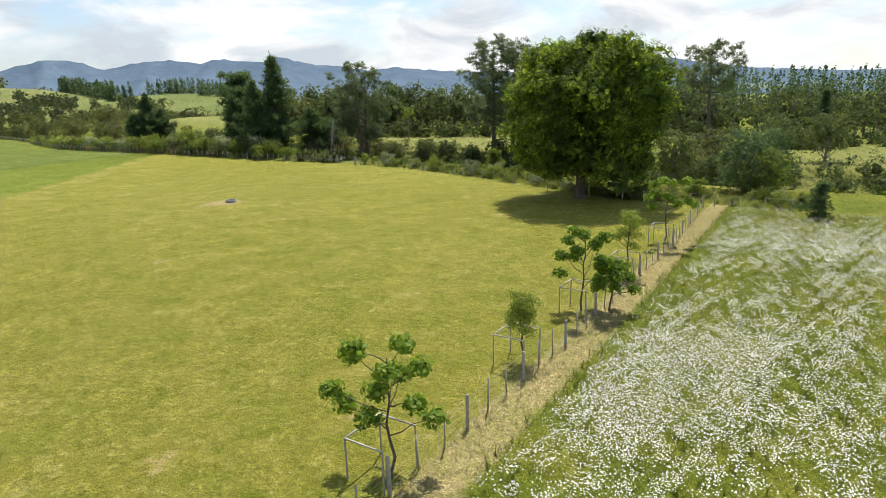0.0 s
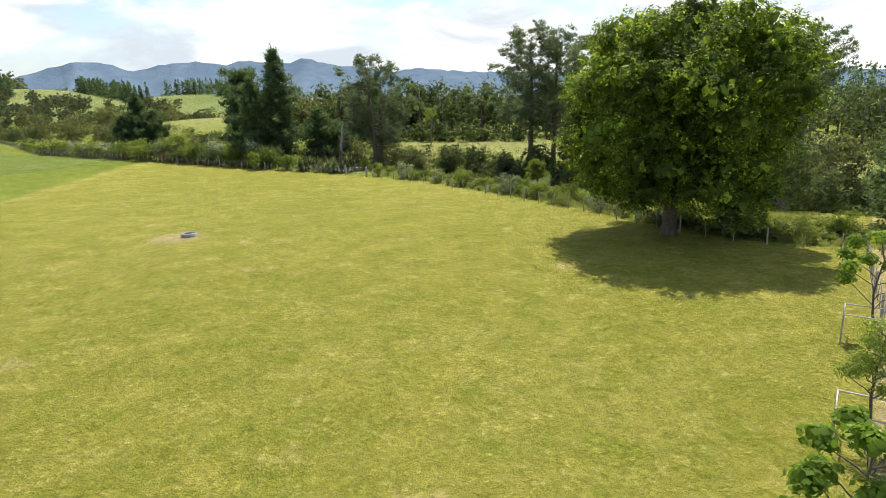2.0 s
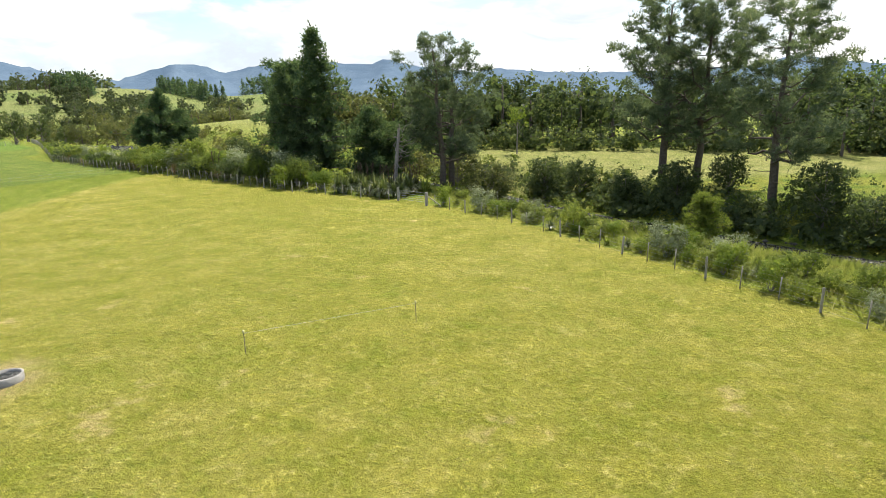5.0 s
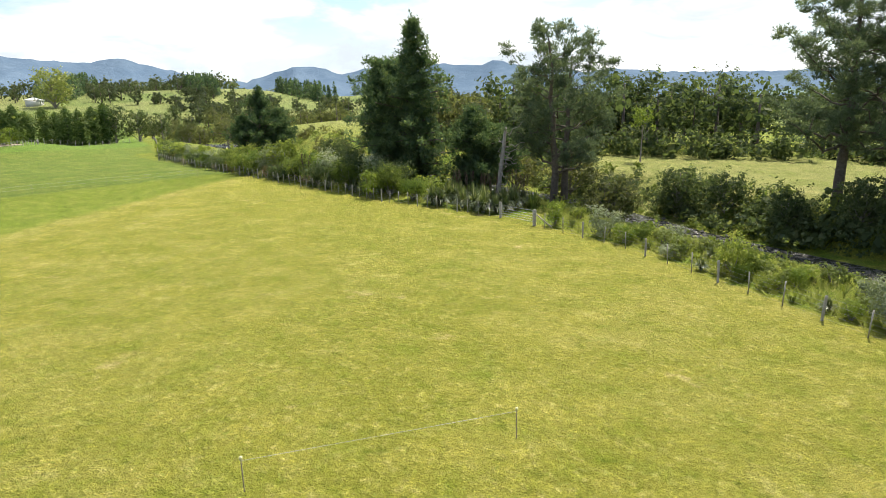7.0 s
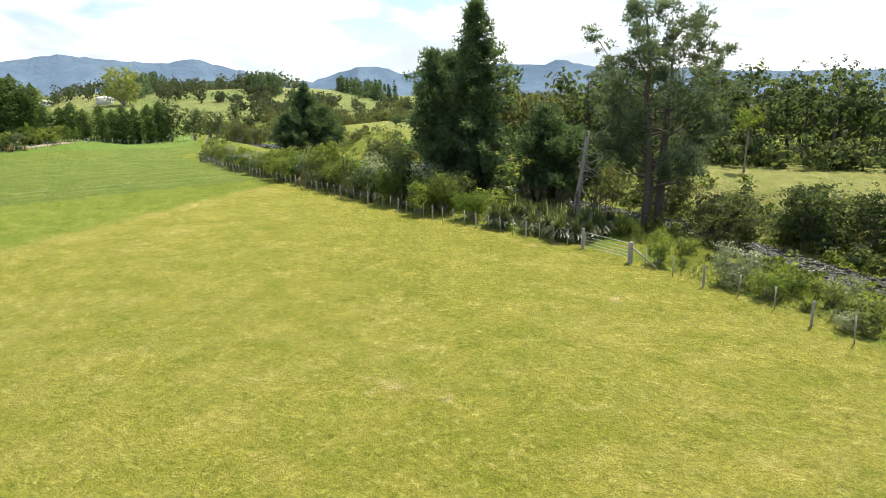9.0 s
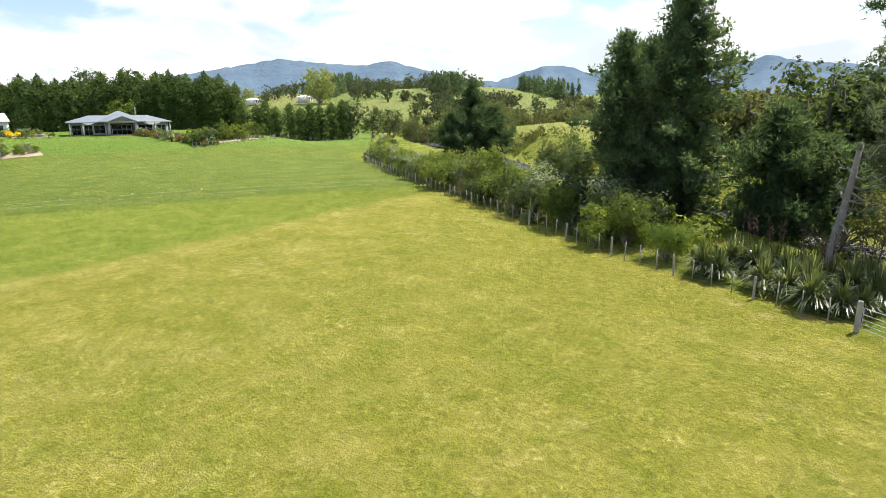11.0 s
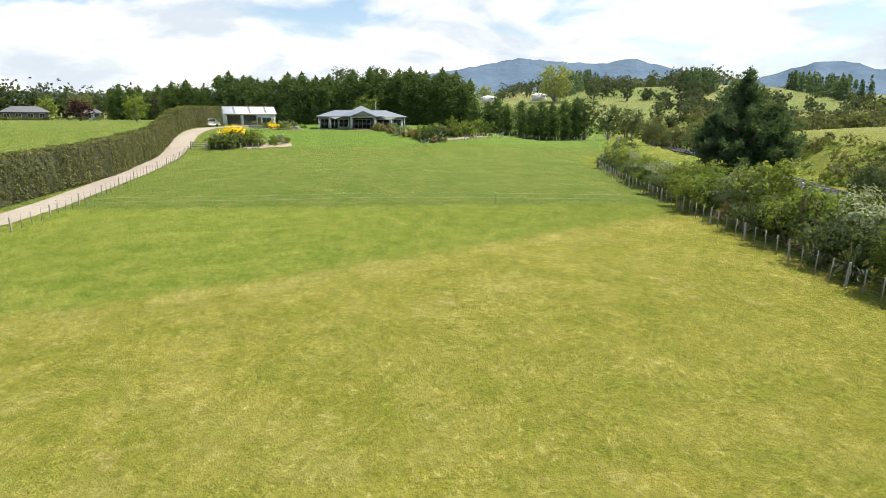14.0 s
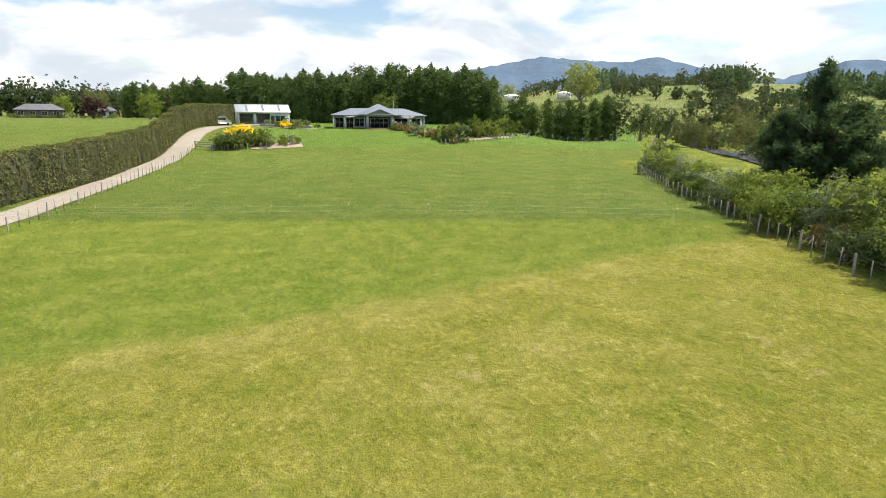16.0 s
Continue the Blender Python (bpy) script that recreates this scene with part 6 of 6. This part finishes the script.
def garden_gate():
    ax, ay, bx, by = -135.2, 85.9, -132.9, 88.3
    L = math.hypot(bx - ax, by - ay)
    root = thing("timber_gate", ax, ay, gz(ax, ay), "pale timber rail gate between drive fence and garden", "gate", turn=math.degrees(math.atan2(by - ay, bx - ax)))
    for x in (0, L):
        part("post", post_mesh("strainer", 1.35, 0.11, 0, 10), root, "", pose(x, 0, 0))
    for z in (0.35, 0.75, 1.1):
        part("rail", Shape().box(0.1, -0.03, z, L - 0.1, 0.03, z + 0.12).mesh("rail", M_post), root)


garden_gate()

r9 = random.Random(9)
GG = "garden shrubs"
for i in range(34):
    x, y = r9.uniform(-137, -132.4), r9.uniform(89.6, 96.6)
    s = r9.uniform(0.75, 1.15)
    plant_bush("shrub", (D_green + [D_lime[0], D_dark])[i % 4], x, y, "clipped green shrub in a dense garden bed", group=GG, turn=r9.uniform(0, 360), s=s)
B_yellow = bush_mesh("yellow", 91, M_yellow, 2.4, 1.5, 2300, 0.155)
for x, y, s in ((-138.5, 93.0, 1.2), (-139.5, 94.6, 1.2), (-138, 91.8, 1.0), (-140.5, 93.6, 1.2), (-152, 104, 0.5), (-154, 103, 0.5), (-170, 106, 0.5)):
    plant_bush("shrub", B_yellow, x, y, "shrub covered in bright yellow blossom", group=GG, turn=x * 20, s=s)
for i in range(20):
    x, y = r9.uniform(-138, -132.5), r9.uniform(97, 102.5)
    plant_bush("shrub", (D_lime + [D_silver, D_green[0]])[i % 4], x, y, "low shrub in a stony garden bed", group=GG, turn=r9.uniform(0, 360), s=r9.uniform(0.3, 0.55))
for i in range(46):
    t = r9.random()
    x, y = -145.5 + 19.5 * t + r9.uniform(-1.3, 1.3), 123.5 + 6 * t + r9.uniform(-1.8, 1.8)
    k = i % 5
    if k < 3:
        plant_flax(F_red, x, y, "bronze flax in the garden bed by the house", r9.uniform(0, 360), r9.uniform(0.6, 0.9), group="garden flax")
    else:
        plant_bush("shrub", [D_lime[0], D_silver][k - 3], x, y, "rounded garden shrub by the house", group=GG, turn=r9.uniform(0, 360), s=r9.uniform(0.45, 0.75))
for i in range(44):
    t = r9.random()
    x, y = -127.5 - 3.5 * t - r9.uniform(0, 4), 127 + 17 * t + r9.uniform(-1, 1)
    plant_bush("shrub", (D_green + D_lime + [D_dark])[i % 5], x, y, "young shrub in the planted strip by the lawn", group=GG, turn=r9.uniform(0, 360), s=r9.uniform(0.6, 1.1), sz=r9.uniform(0.8, 1.4))
for i in range(40):
    x, y = r9.uniform(-175, -150), r9.uniform(101, 110)
    plant_bush("shrub", (D_green + D_lime + [D_silver])[i % 5], x, y, "small shrub in the garden beds by the shed", group=GG, turn=r9.uniform(0, 360), s=r9.uniform(0.3, 0.6))
for i in range(22):
    x, y = -255 + r9.uniform(-3, 2), 36 + i * 1.4 + r9.uniform(-0.6, 0.6)
    plant_bush("shrub", (D_green + [D_dark, D_lime[0]])[i % 4], x, y, "shrub in the garden before the neighbouring house", group=GG, turn=r9.uniform(0, 360), s=r9.uniform(0.4, 0.8))
fence([(-126.0, 125.5), (-126.3, 134), (-129.5, 145), (-133, 148)], "close post and wire fence round the planted strip", step=0.8, every=4, wires=4, h=1.0, seed=7)
fence([(-135.5, 86.2), (-132.4, 88.6), (-131.4, 97)], "post and wire fence round the garden bed", step=1.0, every=3, wires=4, h=1.0, seed=8)


def stream_stones():
    """Grey stones and small boulders strewn along the stream bed."""
    r = np.random.RandomState(77)
    S = Shape()
    base = unit(np.array([(1, 0, 0), (0.3, 0.95, 0), (-0.8, 0.6, 0), (-0.8, -0.6, 0), (0.3, -0.95, 0), (0.15, 0.1, 0.9), (0, 0, -0.8)], float))
    f = [(i, (i + 1) % 5, 5) for i in range(5)] + [((i + 1) % 5, i, 6) for i in range(5)]
    for k in range(700):
        i = r.randint(1, len(CREEK) - 2)
        t, o = r.uniform(0, 1), r.normal() * 1.9
        a, b = CREEK[i], CREEK[i + 1]
        d = (b - a) / np.hypot(*(b - a))
        x, y = a + (b - a) * t + np.array([-d[1], d[0]]) * o
        s = r.uniform(0.1, 0.42) ** 1.3
        ang = r.uniform(0, 6.28)
        c, q = math.cos(ang), math.sin(ang)
        v = base * r.uniform(0.75, 1.2, (7, 1)) * np.array([s * 1.3, s, s * 0.7])
        v = np.column_stack([v[:, 0] * c - v[:, 1] * q, v[:, 0] * q + v[:, 1] * c, v[:, 2]])
        S.poly(v + np.array([x, y, float(base_height(x, y)) - 2.74 + (0.1 if abs(o) > 2.5 else 0)]), f)
    tagged(new("stream_stones", S.mesh("stream_stones", M_rock)), "grey stones strewn along the shallow stream", "stones", kind="stuff")


stream_stones()


# ---- young trees in guards beside the meadow fence ----
def young_tree(x, y, h, seed, style, turn):
    r = np.random.RandomState(seed)
    broad = style == "broad"
    root = thing("young_tree", x, y, gz(x, y), "young tree with large drooping green leaves inside a timber guard" if broad else "young feathery light green tree inside a timber guard", "tree", "young trees in guards")
    S = Shape()
    P, N = [], []
    axis = limb(r, (0, 0, -0.2), (0.1, 0.05, h * 0.9), 0, 7, 0.12)
    S.tube(axis, np.linspace(0.055, 0.02, 7), 6)
    for i in range(13 if broad else 18):
        q = (0.30 if broad else 0.42) + (0.68 if broad else 0.56) * (i + 0.5) / (13 if broad else 18)
        b = np.array([np.interp(q * h * 0.9, axis[:, 2], axis[:, k]) for k in range(3)])
        a = i * 2.4 + r.uniform(-0.4, 0.4)
        L = h * (0.36 if broad else 0.17) * r.uniform(0.6, 1.15) * (1.25 - 0.6 * q)
        tip = b + np.array([math.cos(a) * L, math.sin(a) * L, L * r.uniform(0.3, 0.9)])
        S.tube(limb(r, b, tip, 0, 5), np.linspace(0.022, 0.008, 5), 5)
        k = 150 if broad else 190
        w = 0.42 if broad else 0.42
        d = unit(r.normal(size=(k, 3)))
        P.append(tip + d * w * np.array([1, 1, 0.7]) * r.uniform(0.3, 1, (k, 1)))
        N.append(d)
    P, N = np.concatenate(P), np.concatenate(N)
    V, F = leaf_quads(r, P, N, 0.17 if broad else 0.11, 0.8 if broad else 0.4, 0.3, 0.8)
    part("trunk", S.mesh("trunk", M_bark, True), root)
    part("crown", mesh_of("crown", V, F, M_catalpa if broad else M_lime), root)


M_rail = surface("bleached rail", (0.46, 0.44, 0.40), (0.60, 0.58, 0.54), 4, 0.85, bump=0.3, dist=0.004, fine=40)


def tree_guard(x, y):
    """Three rails on four thin posts round a young tree, open to the fence."""
    root = thing("tree_guard", x, y, gz(x, y), "tree guard of thin posts and pale bleached rails", "tree guard", "tree guards", turn=56.8)
    for px, py in ((-0.75, 0.75), (0.75, 0.75), (-0.75, -0.55), (0.75, -0.55)):
        part("post", post_mesh("guard post", 1.3, 0.03, 0.0, 6), root, "", pose(px, py, 0))
    part("rail", Shape().box(-0.8, 0.73, 1.26, 0.8, 0.77, 1.30).mesh("rail", M_rail), root)
    for s in (-0.75, 0.75):
        part("rail", Shape().box(s - 0.02, -0.55, 1.26, s + 0.02, 0.728, 1.30).mesh("rail", M_rail), root)


for x, y, h, seed, style in ((-1.7, 14.6, 3.9, 101, "broad"), (3.0, 21.6, 2.9, 102, "fine"), (6.7, 27.2, 3.9, 103, "broad"), (8.0, 27.0, 2.6, 104, "broad"), (10.6, 32.6, 3.9, 105, "fine"), (15.5, 40.2, 4.6, 106, "broad")):
    young_tree(x, y, h, seed, style, 0)
    if seed != 104:
        tree_guard(x - 0.1, y)


# ---- meadow, grass and daisies ----
def strewn(seed, count, a0, a1, b0, b1):
    """Spots beside the meadow fence: a metres along it, b metres off it."""
    r = np.random.RandomState(seed)
    a, b = r.uniform(a0, a1, count), r.uniform(b0, b1, count)
    return r, -1.63 + 0.548 * a + 0.837 * b, 13.81 + 0.837 * a - 0.548 * b, a, b


def daisies():
    r, x, y, a, b = strewn(111, 1100000, -18, 47, 2.0, 40)
    dens = 0.56 + 0.6 * wave(x, y, 0.30, 21) + 0.45 * wave(x, y, 0.9, 22) + 0.9 * wave(x + 0.7 * wave(x, y, 0.8, 26), y + 0.7 * wave(x, y, 0.7, 27), 3.4, 23) + 0.9 * wave(x, y, 7.0, 25)
    dens *= sm(1.8, 3.2, b + 0.4 * wave(x, y, 1.2, 24)) * (0.35 + 0.65 * sm(44, 30, a))
    keep = r.uniform(0, 1, len(x)) < np.clip(dens - 0.12, 0.02, 1) * 0.72
    x, y = x[keep], y[keep]
    k = len(x)
    p = np.column_stack([x, y, height(x, y) + r.uniform(0.25, 0.5, k)])
    n = unit(r.normal(size=(k, 3)) * 0.35 + np.array([0, 0, 1]))
    t = unit(np.cross(n, r.normal(size=(k, 3))))
    q = np.cross(n, t)
    s = r.uniform(0.014, 0.029, (k, 1))
    V = np.stack([p - t * s, p + (t - q * 1.7) * s * 0.7, p + (t + q * 1.7) * s * 0.7], 1).reshape(-1, 3)
    tagged(new("daisies", mesh_of("daisies", V, np.arange(3 * k).reshape(-1, 3), M_petal)), "drifts of white daisies in the flower meadow", "flowers", kind="stuff")
    r, x, y, a, b = strewn(112, 24000, -18, 47, 1.7, 40)
    p = np.column_stack([x, y, height(x, y) - 0.02])
    V, F = tufts(r, p, np.tile((0, 0, 1.0), (len(x), 1)), 0.38, 4, 0.05, 0.45)
    tagged(new("meadow_grass", mesh_of("meadow_grass", V, F, M_greenblade)), "long green meadow grass among daisies", "grass", kind="stuff")
    r, x, y, a, b = strewn(113, 9000, -18, 47, 0.05, 1.9)
    p = np.column_stack([x, y, height(x, y) - 0.01])
    V, F = tufts(r, p, np.tile((0, 0, 0.25), (len(x), 1)), 0.14, 4, 0.09, 0.9)
    tagged(new("cut_grass", mesh_of("cut_grass", V, F, M_straw)), "dry cut straw on the mown strip by the fence", "grass", kind="stuff")


daisies()


def pasture_tufts():
    """Short clumps of blades over the grazed pasture where the camera passes."""
    r = np.random.RandomState(121)
    n = 110000
    t = r.uniform(0, 1, n)
    x = np.interp(t, (0, 0.35, 0.6, 1), (2, -4, -12, -48)) + r.normal(size=n) * 13
    y = np.interp(t, (0, 0.35, 0.6, 1), (8, 45, 80, 95)) + r.normal(size=n) * 13
    d, side = off_line(FENCE, x, y)
    m = 0.837 * (x + 1.63) - 0.548 * (y - 13.81)
    keep = (side > 0) & (m < -0.1) & (x > -55)
    keep &= r.uniform(0, 1, n) < 0.45 + 0.5 * wave(x, y, 0.6, 31) + 0.3 * wave(x, y, 1.9, 32)
    x, y = x[keep], y[keep]
    p = np.column_stack([x, y, height(x, y) - 0.01])
    V, F = tufts(r, p, np.tile((0, 0, 0.8), (len(x), 1)), 0.11, 3, 0.10, 1.2)
    tagged(new("pasture_grass", mesh_of("pasture_grass", V, F, M_paleblade)), "short tufted yellow-green pasture grass", "grass", kind="stuff")
    n = 9000
    y = r.uniform(60, 118, n)
    x = -55.3 - r.uniform(0, 1, n) * (28 - (y - 72) * 0.5)
    keep = x > -84 + (y - 72) * 0.51
    x, y = x[keep & (x < -55)], y[keep & (x < -55)]
    p = np.column_stack([x, y, height(x, y) - 0.02])
    V, F = tufts(r, p, np.tile((0, 0, 0.9), (len(x), 1)), 0.20, 4, 0.09, 1.0)
    tagged(new("rank_grass", mesh_of("rank_grass", V, F, M_paleblade)), "longer ungrazed green grass", "grass", kind="stuff")


pasture_tufts()


def bank_grass():
    """Rank grass and weeds between the stream fence and the water."""
    r = np.random.RandomState(131)
    pts = np.array([(a[0], a[1], a[2]) for a in along(FENCE, 0.25)])
    pick = pts[r.randint(0, len(pts), 26000)]
    o = r.uniform(0.15, 1, len(pick)) ** 1.2 * 11
    a = np.radians(pick[:, 2] - 90)
    x, y = pick[:, 0] + np.cos(a) * o + r.normal(size=len(o)) * 0.4, pick[:, 1] + np.sin(a) * o + r.normal(size=len(o)) * 0.4
    d, _ = off_line(CREEK, x, y)
    keep = (d > 3.6) & ((x > -18) | (r.uniform(0, 1, len(x)) < 0.12)) & ~((np.abs(x + 15.2) < 2.2) & (o < 4))
    x, y = x[keep], y[keep]
    p = np.column_stack([x, y, height(x, y) - 0.03])
    V, F = tufts(r, p, np.tile((0, 0, 1.0), (len(x), 1)), 0.55, 5, 0.045, 0.5)
    tagged(new("bank_grass", mesh_of("bank_grass", V, F, M_paleblade)), "long light green grass and weeds on the stream bank", "grass", kind="stuff")


bank_grass()


# ---- loose things in the paddock ----
M_concrete = surface("weathered concrete", (0.27, 0.26, 0.24), (0.38, 0.37, 0.345), 3, 0.9, bump=0.3, dist=0.006, fine=30)


def trough():
    x, y = -21.8, 60.6
    root = thing("water_trough", x, y, gz(x, y), "round grey concrete water trough on bare ground", "trough")
    k, S = 20, Shape()
    rings = [(0.55, -0.05), (0.57, 0.27), (0.49, 0.29), (0.46, 0.08)]
    v = [(q * math.cos(i * 6.2832 / k), q * math.sin(i * 6.2832 / k), z) for q, z in rings for i in range(k)]
    S.poly(v, [(j * k + i, j * k + (i + 1) % k, (j + 1) * k + (i + 1) % k, (j + 1) * k + i) for j in range(3) for i in range(k)])
    part("basin", S.mesh("basin", M_concrete, True), root)
    W = Shape()
    W.tube([(0, 0, 0.17), (0, 0, 0.19)], 0.475, 20)
    part("water", W.mesh("water", M_water), root)


trough()
M_yellowcap = surface("pale plastic cap", (0.65, 0.62, 0.35), (0.72, 0.70, 0.45), 4, 0.5)
M_stake = surface("thin steel standard", (0.20, 0.18, 0.15), (0.28, 0.25, 0.21), 6, 0.7, 0.3)


def stake_line(spots, label, h, wires):
    root = thing("electric_fence", 0, 0, 0, label, "fence")
    for x, y in spots:
        st = part("stake", Shape().tube([(x, y, gz(x, y) - 0.2), (x, y, gz(x, y) + h)], 0.014, 5).mesh("stake", M_stake), root)
        part("insulator", Shape().box(x - 0.03, y - 0.03, gz(x, y) + h - 0.02, x + 0.03, y + 0.03, gz(x, y) + h + 0.07).mesh("insulator", M_yellowcap), st)
    for k in range(wires):
        part("wire", Shape().tube([(x, y, gz(x, y) + h * (0.95 - 0.4 * k)) for x, y in spots], 0.005, 3, False).mesh("wire", M_wire), root)


stake_line([(-85.6, 67.4), (-83.2, 72), (-82, 77.2), (-78.9, 83.3), (-75.8, 89.5), (-73.7, 94.9), (-70.9, 100.3), (-66.9, 106.5), (-61.1, 115.2)], "light electric fence on thin capped stakes across the pasture", 0.95, 2)
stake_line([(-14.6, 64.0), (-8.9, 68.7)], "light electric fence on thin stakes in the pasture", 0.9, 1)
